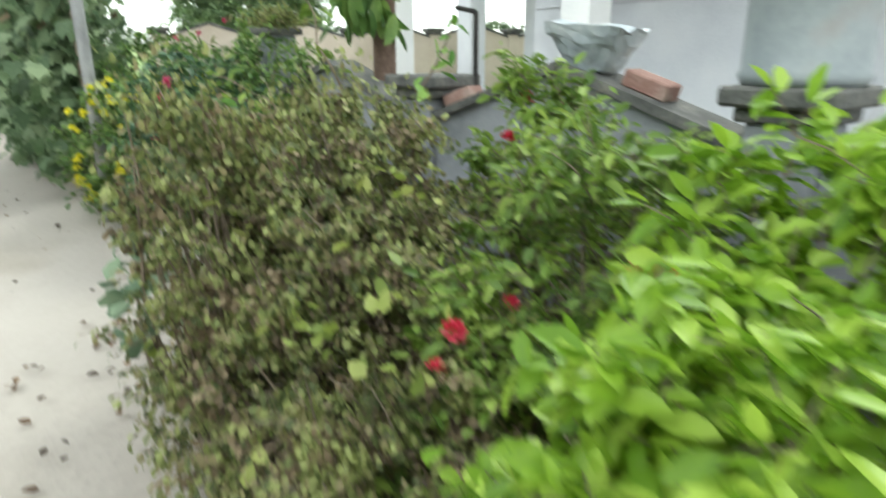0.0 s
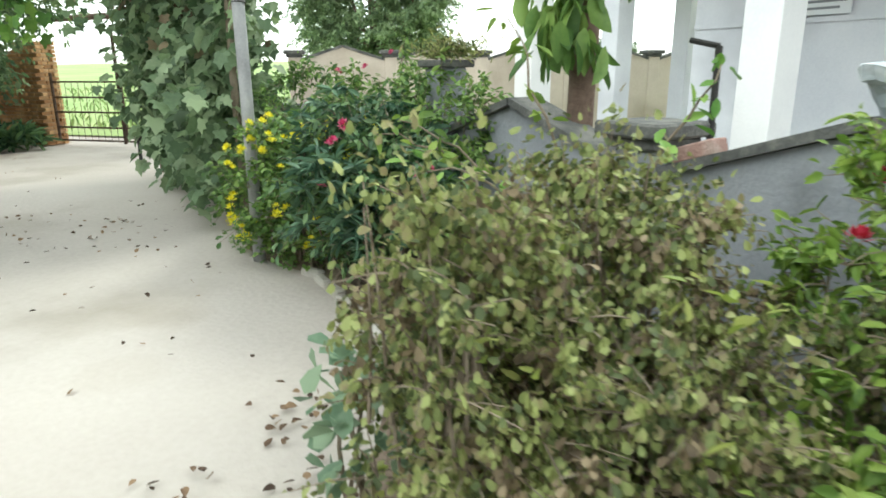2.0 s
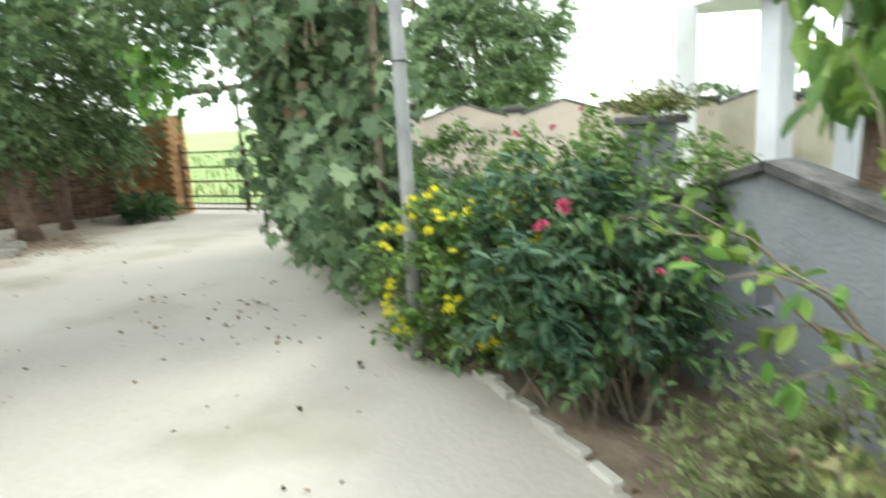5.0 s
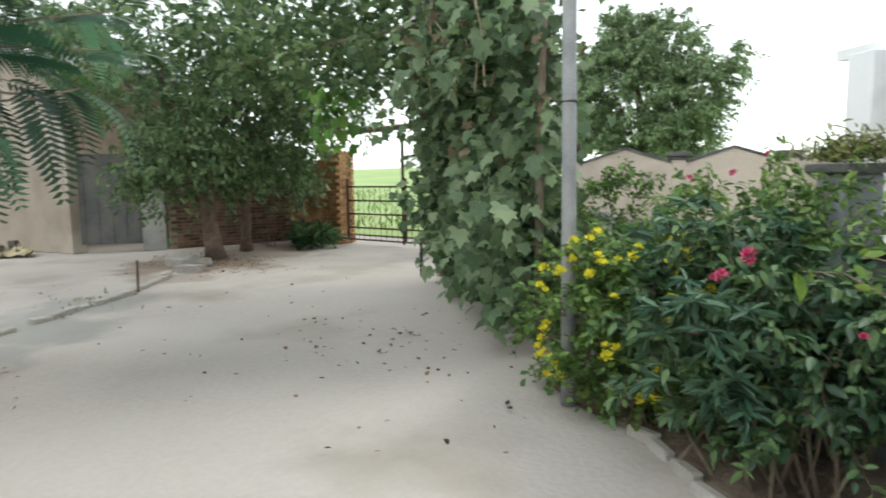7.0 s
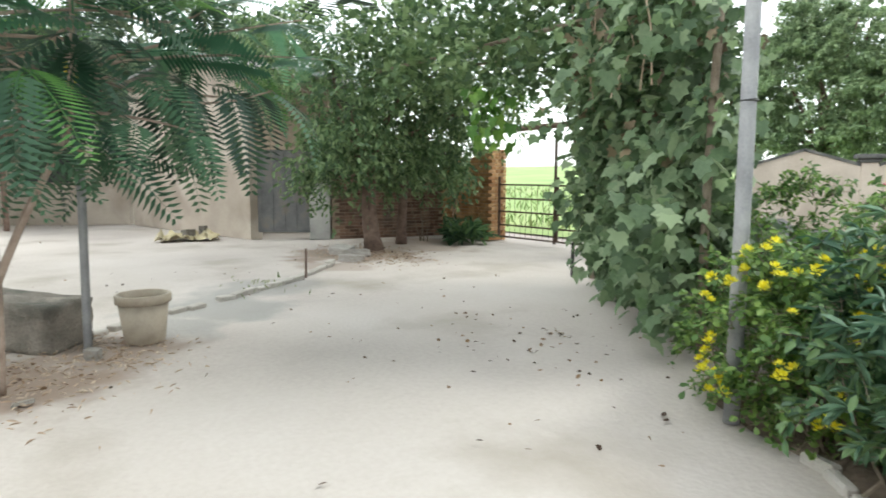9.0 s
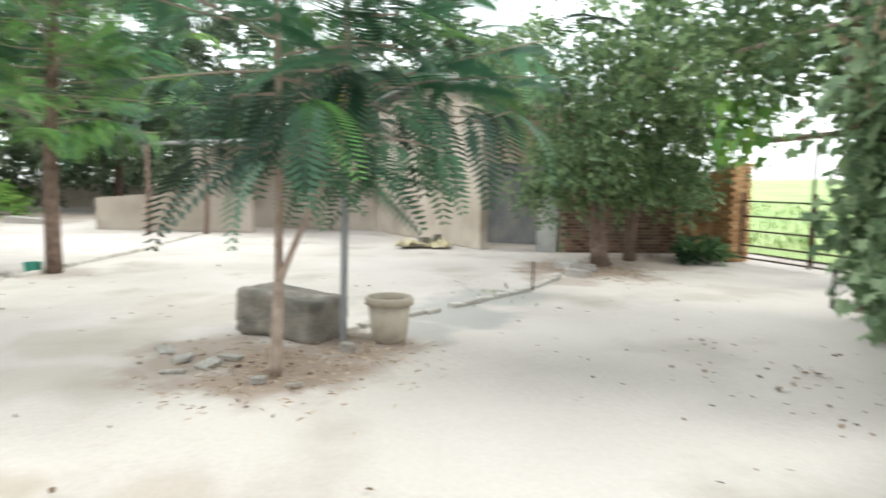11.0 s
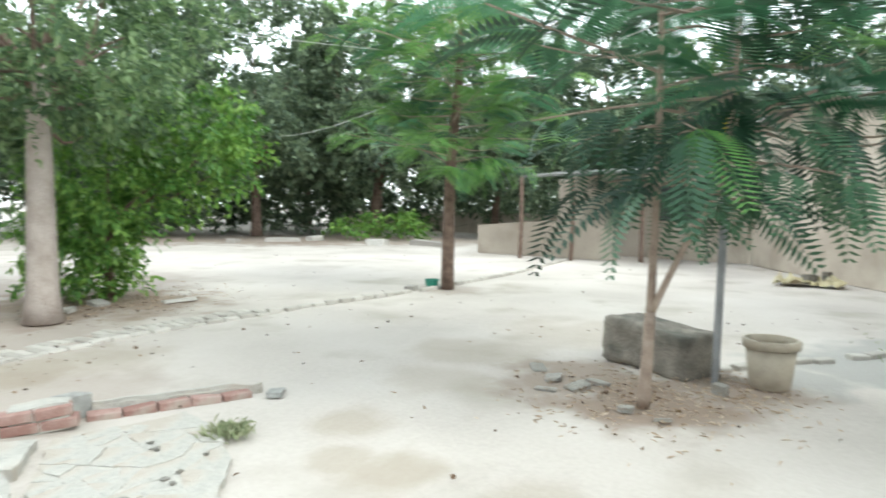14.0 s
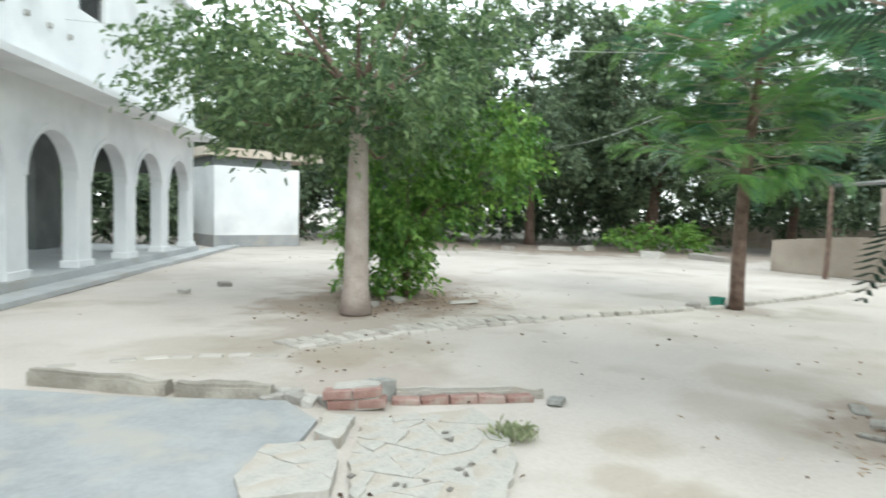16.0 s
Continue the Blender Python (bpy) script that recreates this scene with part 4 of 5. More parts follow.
def bloom(parent, me, places):
    for x, y, z in places:
        o = part("flower_head", me, None, parent)
        o.matrix_basis = pose(x, y, z, RNG.normal(15, 15), RNG.normal(0, 20), RNG.uniform(0, 360)) @ Matrix.Diagonal((*[RNG.uniform(0.8, 1.25)] * 3, 1))


olive = bush("dry_shrub", "large olive brown shrub with drooping half-dry leaves", "shrub",
             [((-2.62, 3.82, 0.62), (0.42, 0.38, 0.5), 115), ((-2.45, 3.4, 0.45), (0.48, 0.42, 0.45), 105), ((-2.85, 3.55, 0.42), (0.28, 0.32, 0.4), 60), ((-2.0, 3.7, 0.4), (0.5, 0.4, 0.42), 90), ((-2.4, 2.98, 0.28), (0.4, 0.28, 0.32), 90), ((-1.98, 2.72, 0.24), (0.34, 0.24, 0.3), 70), ((-2.95, 3.68, 0.5), (0.3, 0.26, 0.36), 40), ((-2.78, 3.2, 0.66), (0.3, 0.26, 0.48), 80), ((-2.58, 3.88, 0.9), (0.33, 0.3, 0.26), 46)], L_OLIVE, ROUND, 0.03, 76, 0.13, droop=0.85, stems=16, twigs=4, rise=0.5, second=(L_DRY, 0.16), twiggy=True)
cs = np.concatenate([clumps((-2.6, 3.85, 1.06), (0.36, 0.32, 0.24), 40, 0.1), clumps((-2.86, 3.2, 1.08), (0.24, 0.2, 0.18), 20, 0.1)])
tagged(part("upper_sprays", leaf_mesh("upper_sprays", around(cs, 0.11, 18), 0.032, ROUND, L_OLIVE, 0.9), None, olive), kind="stuff")
b = Build()
for e_ in cs[::2]:
    b.tube(*stem((e_[0] + RNG.normal(0, 0.1), e_[1] + RNG.normal(0, 0.1), 0.6), e_, 0.006, 0.002, 0.03, 4), 4, False)
tagged(part("upper_branching", b, M_TWIG, olive), kind="stuff")
cs = np.concatenate([clumps((-2.5, 3.45, 0.5), (0.62, 0.6, 0.55), 60, 0.8), clumps((-2.1, 3.0, 0.4), (0.45, 0.4, 0.38), 30, 0.8)])
cs = cs[cs[:, 2] > 0.15]
tagged(part("young_leaves", leaf_mesh("young_leaves", around(cs, 0.07, 4), 0.054, ROUND, L_YOUNG, 0.5), None, olive), kind="stuff")
green = bush("red_flowered_shrub", "green shrub with small red flower heads", "shrub",
             [((-1.55, 3.25, 0.6), (0.42, 0.36, 0.5), 80), ((-1.65, 3.6, 0.6), (0.4, 0.4, 0.45), 40), ((-1.75, 2.75, 0.3), (0.3, 0.22, 0.3), 30), ((-1.83, 3.93, 0.9), (0.2, 0.16, 0.32), 34)], L_SOFT, LENS, 0.058, 44, 0.14, droop=0.1, stems=14, twigs=4, twiggy=True)
bloom(green, F_RED, [(-1.46, 2.84, 0.85), (-1.43, 2.83, 0.84), (-1.39, 2.83, 0.83), (-1.88, 2.84, 0.66), (-1.875, 2.84, 0.63), (-1.9, 2.75, 0.6), (-1.77, 3.0, 0.68), (-1.92, 3.85, 0.99), (-1.88, 3.98, 1.13), (-1.73, 3.98, 1.09)])
lime = bush("lime_shrub", "bright lime green broad-leaved shrub overhanging the path", "shrub",
            [((-1.36, 2.42, 0.58), (0.36, 0.2, 0.3), 44), ((-1.05, 2.55, 0.55), (0.3, 0.28, 0.36), 34), ((-1.12, 2.98, 0.82), (0.34, 0.3, 0.34), 44), ((-0.75, 3.1, 0.8), (0.35, 0.3, 0.35), 30), ((-1.22, 2.72, 0.62), (0.3, 0.24, 0.32), 40)], L_LIME, OVAL, 0.088, 24, 0.13, droop=0.0, stems=9, twigs=3, rise=0.35, twiggy=True, twist=0.45)
lantana = bush("lantana_shrub", "dense green lantana shrub covered in yellow flower heads", "shrub",
               [((-5.3, 5.95, 0.55), (0.5, 0.42, 0.55), 80), ((-5.05, 5.86, 0.35), (0.46, 0.26, 0.38), 50), ((-5.75, 6.2, 0.5), (0.45, 0.4, 0.5), 50), ((-4.92, 5.78, 0.5), (0.36, 0.22, 0.46), 56)], L_MID, ROUND, 0.052, 45, 0.15, droop=0.15, stems=12, twiggy=True)
spots = []
for i in range(44):
    a, e = RNG.uniform(-2.7, 0.3), RNG.uniform(-0.75, 1.15)
    at = np.array((-5.05 + 0.78 * math.cos(a) * math.cos(e), 5.92 + 0.5 * math.sin(a) * math.cos(e), 0.56 + 0.62 * math.sin(e)))
    spots += [tuple(at + RNG.normal(0, 0.035, 3)) for k in range(int(RNG.integers(1, 5)))]
bloom(lantana, F_YELLOW, spots)
jat = bush("dark_flowering_shrub", "dark green shrub with clusters of crimson pink flowers", "shrub",
           [((-4.45, 5.55, 0.62), (0.5, 0.42, 0.58), 90), ((-4.05, 5.35, 0.55), (0.42, 0.38, 0.5), 60), ((-4.6, 5.95, 0.75), (0.4, 0.36, 0.5), 46)], L_DARK, LENS, 0.075, 42, 0.17, droop=0.35, stems=12, low=0.26, twiggy=True)
cs = np.concatenate([clumps((-4.35, 5.5, 0.68), (0.62, 0.5, 0.6), 44, 0.9), clumps((-4.75, 5.85, 0.85), (0.5, 0.45, 0.5), 14, 0.9)])
spire = [(-4.24 + RNG.normal(0, 0.07), 5.02 + RNG.normal(0, 0.06), 0.5 + 0.045 * i) for i in range(11)] + [(-4.38 + RNG.normal(0, 0.08), 5.08 + RNG.normal(0, 0.06), 0.38 + 0.035 * i) for i in range(7)]
cs = np.concatenate([cs[cs[:, 2] > 0.46], np.array(spire)])
tagged(part("palmate_leaves", leaf_mesh("palmate_leaves", np.repeat(cs, 13, axis=0), 0.12, LONG, L_PALM, 0.05, 0.4), None, jat), kind="stuff")
bloom(jat, F_PINK, [(-4.12, 4.86, 1.13), (-4.14, 4.87, 1.15), (-4.3, 4.95, 1.03), (-4.28, 4.96, 1.05), (-4.44, 5.05, 0.77), (-4.42, 5.04, 0.79), (-3.78, 4.95, 0.88), (-3.7, 5.0, 0.92), (-4.6, 5.9, 1.45), (-4.9, 6.0, 1.42), (-4.5, 6.1, 1.55)])
rose = bush("tall_green_shrub", "tall light green shrub against the grey wall", "shrub",
            [((-4.75, 6.35, 0.85), (0.7, 0.38, 0.68), 90), ((-4.05, 5.95, 0.8), (0.5, 0.28, 0.62), 60), ((-5.8, 6.9, 0.8), (0.7, 0.4, 0.7), 60)], L_MID, LENS, 0.06, 42, 0.2, droop=0.2, stems=10, rise=0.8, twiggy=True)
fern = bush("feathery_low_shrub", "low yellowish green feathery shrub on bare soil", "shrub",
            [((-3.42, 4.7, 0.22), (0.3, 0.28, 0.26), 26), ((-3.0, 4.5, 0.36), (0.38, 0.3, 0.42), 44), ((-3.25, 4.15, 0.26), (0.28, 0.28, 0.32), 36)], L_FERN, LENS, 0.04, 52, 0.17, droop=0.0, stems=10, twigs=4, rise=1.1, twiggy=True)
grey = bush("grey_leaved_plant", "small grey green broad-leaved plant at the path edge", "plant",
            [((-3.16, 3.36, 0.52), (0.13, 0.12, 0.1), 6), ((-3.06, 3.3, 0.34), (0.14, 0.12, 0.12), 5)], L_GREY, ROUND, 0.085, 9, 0.09, droop=0.2, stems=4)

# slim tree with drooping leaves just behind the wall
droopy = thing("drooping_tree", "slim tree with long drooping pointed leaves behind the wall", "tree")
part("trunk", Build().tube(*stem((-3.03, 5.7, 0), (-3.02, 5.66, 2.2), 0.085, 0.07, 0.02, 6), 12), M_BARK, droopy, smooth=True)
limb = Build()
cs = np.concatenate([clumps((-3.0, 5.65, 2.45), (0.55, 0.5, 0.5), 34, 0.1), clumps((-3.12, 5.5, 1.85), (0.16, 0.14, 0.3), 8, 0.1), [(-2.7, 5.3, 2.0), (-2.55, 5.2, 2.1), (-3.3, 5.5, 2.0)]])
for e in cs[::3]:
    limb.tube(*stem((-3.02, 5.66, 2.0), e, 0.02, 0.006, 0.05, 4), 6, False)
tagged(part("branching", limb, M_BARK, droopy, smooth=True), kind="stuff")
part("leaves", leaf_mesh("droopy_leaves", around(cs, 0.16, 13), 0.2, OVAL, L_MID, 1.05, 0.3, twist=0.8), None, droopy)
straggler = thing("straggling_shrub", "straggling shrub of long bare arching branches with few leaves", "shrub")
foot = (-2.75, 4.75, 0.0)
for k, e in enumerate(((-3.75, 4.75, 1.2), (-3.55, 4.5, 1.02), (-4.0, 4.95, 1.12), (-3.3, 4.2, 0.8), (-3.2, 4.75, 1.62), (-2.3, 4.55, 1.45), (-3.45, 4.85, 0.72))):
    p = [np.array(foot) * (1 - t) + np.array(e) * t + np.array((0.0, 0.0, 0.45 * math.sin(math.pi * t) * (1 - 0.4 * t))) + RNG.normal(0, 0.018, 3) for t in np.linspace(0, 1, 10)]
    part("bare_branch", Build().tube(p, [0.011 - 0.0009 * i for i in range(10)], 5, False), M_TWIG, straggler)
    tips = np.array(p)[5:].repeat(3, axis=0) + RNG.normal(0, 0.025, (15, 3))
    part("branch_leaves", leaf_mesh("branch_leaves", tips, 0.1, OVAL, L_NEEM if k % 2 else L_SOFT, 0.35), None, straggler)

# ---- vine arbour over the path ----
vine = thing("vine_arbour", "broad-leaved climbing vine smothering an arbour beside the path", "vine")
b = Build()
for x, y, h in ((-6.5, 6.75, 3.2), (-8.3, 7.9, 3.4), (-9.9, 8.9, 3.4), (-7.4, 7.5, 3.3)):
    b.tube(*stem((x, y, 0), (x + 0.05, y, h), 0.04, 0.03, 0.03), 7)
for p0, p1 in (((-6.5, 6.75, 3.1), (-9.9, 8.9, 3.3)), ((-9.9, 8.9, 3.3), (-14.4, 8.3, 3.2)), ((-8.3, 7.9, 3.3), (-13.6, 7.2, 3.2))):
    b.tube(*stem(p0, p1, 0.03, 0.025, 0.06, 8), 6)
part("frame", b, M_TWIG, vine)
cs = []
for i in range(520):
    t = RNG.random()
    z = RNG.uniform(0.3, 4.3)
    wide = 0.42 + 0.16 * math.sin(z * 2.1 + t * 5)
    cs.append((-6.3 - 3.15 * t + RNG.normal(0, wide * 0.35) - 0.08 * z, 6.75 + 1.95 * t + RNG.normal(0, wide * 0.6), z))
pts = around(cs, 0.26, 22)
big = RNG.random(len(pts)) < np.clip(1.15 - pts[:, 2] / 3.2, 0.15, 0.9)
part("leaves", leaf_mesh("vine_leaves", pts[big], 0.165, LOBED, L_VINE, 0.8, 0.32, heading=-1.2, stray=0.75, twist=0.35), None, vine)
part("small_leaves", leaf_mesh("vine_small_leaves", pts[~big], 0.11, LOBED, L_TREE, 0.7, 0.4, heading=-1.2), None, vine)
dry = around(cs, 0.3, 1)
tagged(part("withered_leaves", leaf_mesh("vine_withered_leaves", dry[dry[:, 2] > 1.6], 0.13, LOBED, L_DRY, 1.0, 0.3, heading=-1.2), None, vine, "withered brown leaves"), kind="stuff")
cs = []
for i in range(330):
    t = RNG.random()
    cs.append((-8.8 - 5.6 * t, 8.5 - 0.9 * t + RNG.normal(0, 0.7), 3.2 + 0.2 * math.sin(3.14 * t) + RNG.uniform(-0.75, 1.9)))
part("canopy_leaves", leaf_mesh("canopy_leaves", around(cs, 0.3, 24), 0.12, LOBED, L_TREE, 0.5, 0.45), None, vine)
b = Build()
for i in range(9):
    x, y = -6.9 - 0.35 * i, 7.0 + 0.22 * i
    p = [(x + RNG.normal(0, 0.1), y - 0.5 + RNG.normal(0, 0.08), 4.0 - 0.45 * j) for j in range(5)]
    b.tube(p, 0.008, 4, False)
part("dry_tendrils", b, M_STRAW, vine)
hang = [(-10.6 + RNG.normal(0, 0.16), 7.6 + RNG.normal(0, 0.14), RNG.uniform(1.85, 2.7)) for i in range(70)]
tagged(part("hanging_shoot", leaf_mesh("hanging_shoot", hang, 0.17, LOBED, L_NEEM, 0.8, 0.4), None, vine, "fresh light green hanging shoot"), kind="stuff")
tagged(part("arbour_stake", Build().tube([(-10.15, 8.75, 0), (-10.2, 8.8, 0.45), (-10.1, 8.85, 0.8)], 0.025, 6), M_BLACKROD), "dark curved stake at the foot of the vine", "stake")

tree("shade_tree", "leafy tree with dark trunk beside the hut door", (-14.5, 7.65, 0), 2.1, 0.17, [((-14.3, 7.2, 2.9), (1.5, 1.3, 1.0), 90), ((-15.6, 7.0, 3.6), (1.7, 1.4, 1.0), 80), ((-16.8, 6.9, 4.0), (1.6, 1.2, 0.9), 60), ((-13.6, 6.9, 2.2), (0.8, 0.8, 0.7), 30), ((-14.6, 6.8, 1.8), (0.9, 0.6, 0.6), 40), ((-15.4, 7.6, 1.9), (0.9, 0.8, 0.7), 50), ((-15.2, 8.2, 1.8), (0.8, 0.6, 0.6), 40), ((-15.0, 6.85, 1.3), (0.65, 0.4, 0.5), 20), ((-14.9, 7.6, 1.4), (0.5, 0.4, 0.4), 12), ((-14.6, 8.4, 1.6), (0.6, 0.45, 0.45), 18), ((-13.9, 8.0, 2.0), (0.7, 0.5, 0.45), 34)], L_TREE, 0.14, 24, 0.34, M_BARK, limbs=14, droop=0.6)
tree("shade_tree", "dark-trunked tree leaning beside the brick wall", (-15.45, 8.75, 0), 2.4, 0.11, [((-15.3, 8.9, 3.2), (1.5, 1.2, 1.1), 80), ((-14.0, 9.3, 3.5), (1.6, 1.0, 0.9), 80), ((-14.9, 9.4, 2.3), (0.9, 0.8, 0.55), 50), ((-13.4, 9.3, 2.75), (1.2, 0.7, 0.45), 60), ((-14.6, 9.2, 1.7), (0.6, 0.5, 0.45), 34)], L_TREE, 0.14, 24, 0.34, M_BARK, limbs=10, lean=(0.25, 0.15), droop=0.5)
bush("wall_creeper", "leafy creeper hanging over the brick wall", "creeper", [((-15.35, 10.05, 1.5), (0.45, 0.25, 0.55), 34), ((-15.6, 9.4, 1.6), (0.3, 0.4, 0.4), 20)], L_VINE, ROUND, 0.14, 16, 0.2, droop=0.7, stems=4)
bush("strappy_plant", "dark strap-leaved plant at the foot of the brick wall", "plant", [((-14.9, 10.0, 0.2), (0.5, 0.35, 0.2), 26)], L_DARK, LONG, 0.32, 14, 0.15, droop=-0.4, stems=3)

# ---- round feathery trees ----
def frond_mesh(name, mat, length, pairs, pinna, sag=0.22, wide=0.6):
    b = Build()
    rows = []
    for i in range(pairs + 3):
        t = i / (pairs + 2)
        z = 0.10 * length * math.sin(math.pi * t * 0.8) - sag * length * t * t
        w = 0.006 * (1.1 - t)
        b.v += [(length * t, -w, z), (length * t, w, z)]
        rows.append((t, 2 * i))
    for (t0, i), (t1, j) in zip(rows[:-1], rows[1:]):
        b.f.append((i, j, j + 1, i + 1))
    for t, i in rows[2:]:
        ln = pinna * math.sin(math.pi * (0.2 + 0.72 * t)) ** 0.8
        w = length / pairs * wide
        a = Vector((1, 0, -0.15))
        for s in (0, 1):
            o = Vector(b.v[i + s])
            d = Vector((0.42, 2 * s - 1, -0.16)).normalized()
            k = len(b.v)
            b.v += [tuple(o + d * ln * 0.35 - a * w * 0.5), tuple(o + d * ln), tuple(o + d * ln * 0.4 + a * w * 0.5)]
            b.f.append((i + s, k, k + 1, k + 2) if s else (k + 2, k + 1, k, i + s))
    me = b.mesh(name)
    me.materials.append(mat)
    return me


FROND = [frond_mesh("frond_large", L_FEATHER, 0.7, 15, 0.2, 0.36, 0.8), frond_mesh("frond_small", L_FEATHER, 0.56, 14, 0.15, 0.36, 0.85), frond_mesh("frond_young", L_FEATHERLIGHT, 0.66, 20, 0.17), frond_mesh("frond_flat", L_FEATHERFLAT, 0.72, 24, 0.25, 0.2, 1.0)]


def feathery(name, label, base, stems, branches, young=0.1, singles=240, tip=(-15, 50), bark=M_SAPBARK):
    """A sapling with comb-like fronds at the ends of thin branches."""
    top = thing(name, label, "tree")
    for p0, p1, r0, r1 in stems:
        part("trunk", Build().tube(*stem(p0, p1, r0, r1, 0.03, 6), 9), bark, top, smooth=True)
    twigs, count = Build(), 0
    rest = [Build() for k in FROND]
    for p0, p1, per in branches:
        p, q = stem(p0, p1, 0.016, 0.006, 0.08, 5)
        twigs.tube(p, q, 5, False)
        out = math.degrees(math.atan2(p1[1] - p0[1], p1[0] - p0[0]))
        for i in range(per):
            t = 0.3 + 0.7 * i / max(1, per - 1)
            at = np.array(p0) + (np.array(p1) - np.array(p0)) * t
            # shade-toned combs low down, lit-toned flat fronds mostly higher up
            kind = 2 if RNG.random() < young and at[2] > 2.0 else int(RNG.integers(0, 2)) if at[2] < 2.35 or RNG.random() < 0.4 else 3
            m = pose(*at, RNG.normal(0, 20), RNG.uniform(*(tip if at[2] < 2.45 else (-28, 24))), out + (i % 2 * 2 - 1) * RNG.uniform(10, 95)) @ Matrix.Diagonal((*[RNG.uniform(0.8, 1.25)] * 3, 1))
            count += 1
            if count <= singles:
                part("frond", FROND[kind], None, top).matrix_basis = m
            else:
                rest[kind].add([m @ v.co for v in FROND[kind].vertices], [tuple(f.vertices) for f in FROND[kind].polygons])
    for kind, b in enumerate(rest):
        if b.v:
            tagged(part("foliage", b, FROND[kind].materials[0], top), kind="stuff")
    tagged(part("branching", twigs, M_SAPBARK, top), kind="stuff")
    return top


S0 = (-8.39, 1.95)
br = []
for i in range(28):
    a = 2.4 * i + RNG.normal(0, 0.2)
    z = 2.25 + 1.9 * i / 27
    ln = RNG.uniform(0.8, 2.1)
    sx, sy = (-8.44, 1.97) if i % 2 else (-8.5, 2.5)
    br.append(((sx, sy, z), (sx + ln * math.cos(a), sy + ln * math.sin(a), z + RNG.uniform(-0.3, 0.35)), 9))
# drooping lower arms
for i in range(10):
    a = 2.4 * i + RNG.normal(0, 0.25)
    z = 1.72 + 0.6 * i / 9
    ln = RNG.uniform(0.6, 1.15)
    br.append(((-8.45, 2.15, z), (-8.45 + ln * math.cos(a), 2.15 + ln * math.sin(a), z - RNG.uniform(0.0, 0.3)), 5))
# long arms reaching towards the path
for x, y, z in ((-8.9, 4.5, 2.5), (-9.2, 3.9, 2.2), (-8.2, 3.8, 2.1), (-8.6, 4.2, 2.75)):
    br.append(((-8.5, 2.5, 2.2), (x, y, z), 7))
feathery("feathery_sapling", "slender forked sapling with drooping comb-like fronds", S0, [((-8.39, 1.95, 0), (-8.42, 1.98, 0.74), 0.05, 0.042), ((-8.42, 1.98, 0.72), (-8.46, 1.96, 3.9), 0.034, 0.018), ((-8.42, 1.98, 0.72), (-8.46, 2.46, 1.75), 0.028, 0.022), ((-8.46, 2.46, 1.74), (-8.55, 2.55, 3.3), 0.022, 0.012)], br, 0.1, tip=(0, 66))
br = []
for i in range(60):
    a = 2.4 * i + RNG.normal(0, 0.2)
    z = 2.2 + 3.4 * i / 59
    ln = RNG.uniform(0.9, 2.5)
    br.append(((-14.62, -1.72, z), (-14.62 + ln * math.cos(a), -1.72 + ln * math.sin(a), z + RNG.uniform(-0.2, 0.7)), 14))
feathery("feathery_tree", "young tree with brown trunk and light feathery crown", (-14.7, -1.82), [((-14.72, -1.82, 0), (-14.6, -1.7, 3.0), 0.13, 0.09), ((-14.6, -1.7, 2.9), (-14.5, -1.6, 5.8), 0.09, 0.03)], br, 0.75, bark=M_BARK)

pipe = thing("iron_post", "rusty grey iron post with a yellow tag", "post")
part("shaft", Build().tube([(-9.33, 2.53, 0), (-9.33, 2.55, 1.2), (-9.31, 2.56, 3.6)], 0.034, 10), M_GALV, pipe)
part("tag", Build().box((-9.29, 2.53, 2.28), (0.05, 0.09, 0.17), 0.3), M_YELLOWTAG, pipe, "yellow plastic tag")

pot = thing("plastic_pot", "clay coloured round pot with a thick rim", "pot")
part("body", Build().lathe([(0.0, 0.0), (0.16, 0.0), (0.168, 0.01), (0.21, 0.37), (0.198, 0.37), (0.15, 0.03), (0.0, 0.03)], (-9.4, 2.98, 0)), M_POT, pot, smooth=True)
part("rim", Build().lathe([(0.196, 0.365), (0.21, 0.35), (0.232, 0.358), (0.236, 0.42), (0.226, 0.433), (0.202, 0.43), (0.196, 0.365)], (-9.4, 2.98, 0)), M_POT, pot, smooth=True)

stone = thing("stone_block", "mossy brown stone block lying tilted beside the sapling", "block")
bm = bmesh.new()
bmesh.ops.create_cube(bm, size=1)
bmesh.ops.subdivide_edges(bm, edges=bm.edges[:], cuts=6, use_grid_fill=True)
for v in bm.verts:
    d = v.co * 1.0
    v.co = Vector((d.x * 1.0, d.y * 0.5, d.z * 0.42)) + Vector((1, 1, 1)) * 0.035 * noise.noise(d * 4)
bm.transform(Matrix.Translation((-9.85, 2.05, 0.2)) @ Matrix.Rotation(radians(52), 4, "Z") @ Matrix.Rotation(radians(4), 4, "Y"))
me = bpy.data.meshes.new("block")
bm.to_mesh(me)
bm.free()
part("block", me, M_STONE, stone, smooth=True)

# litter of slab pieces round the sapling
PIECE = []
for k in range(4):
    bm = bmesh.new()
    bmesh.ops.create_cube(bm, size=1)
    bmesh.ops.bevel(bm, geom=bm.edges[:], offset=0.08, segments=1, affect="EDGES")
    for v in bm.verts:
        v.co += Vector((noise.noise(v.co * 2 + Vector((k, 0, 0))), noise.noise(v.co * 2 + Vector((0, k, 5))), 0.4 * noise.noise(v.co * 3 + Vector((0, 0, k))))) * 0.16
    me = bpy.data.meshes.new("rubble")
    bm.to_mesh(me)
    bm.free()
    me.materials.append(M_PAVER)
    PIECE.append(me)


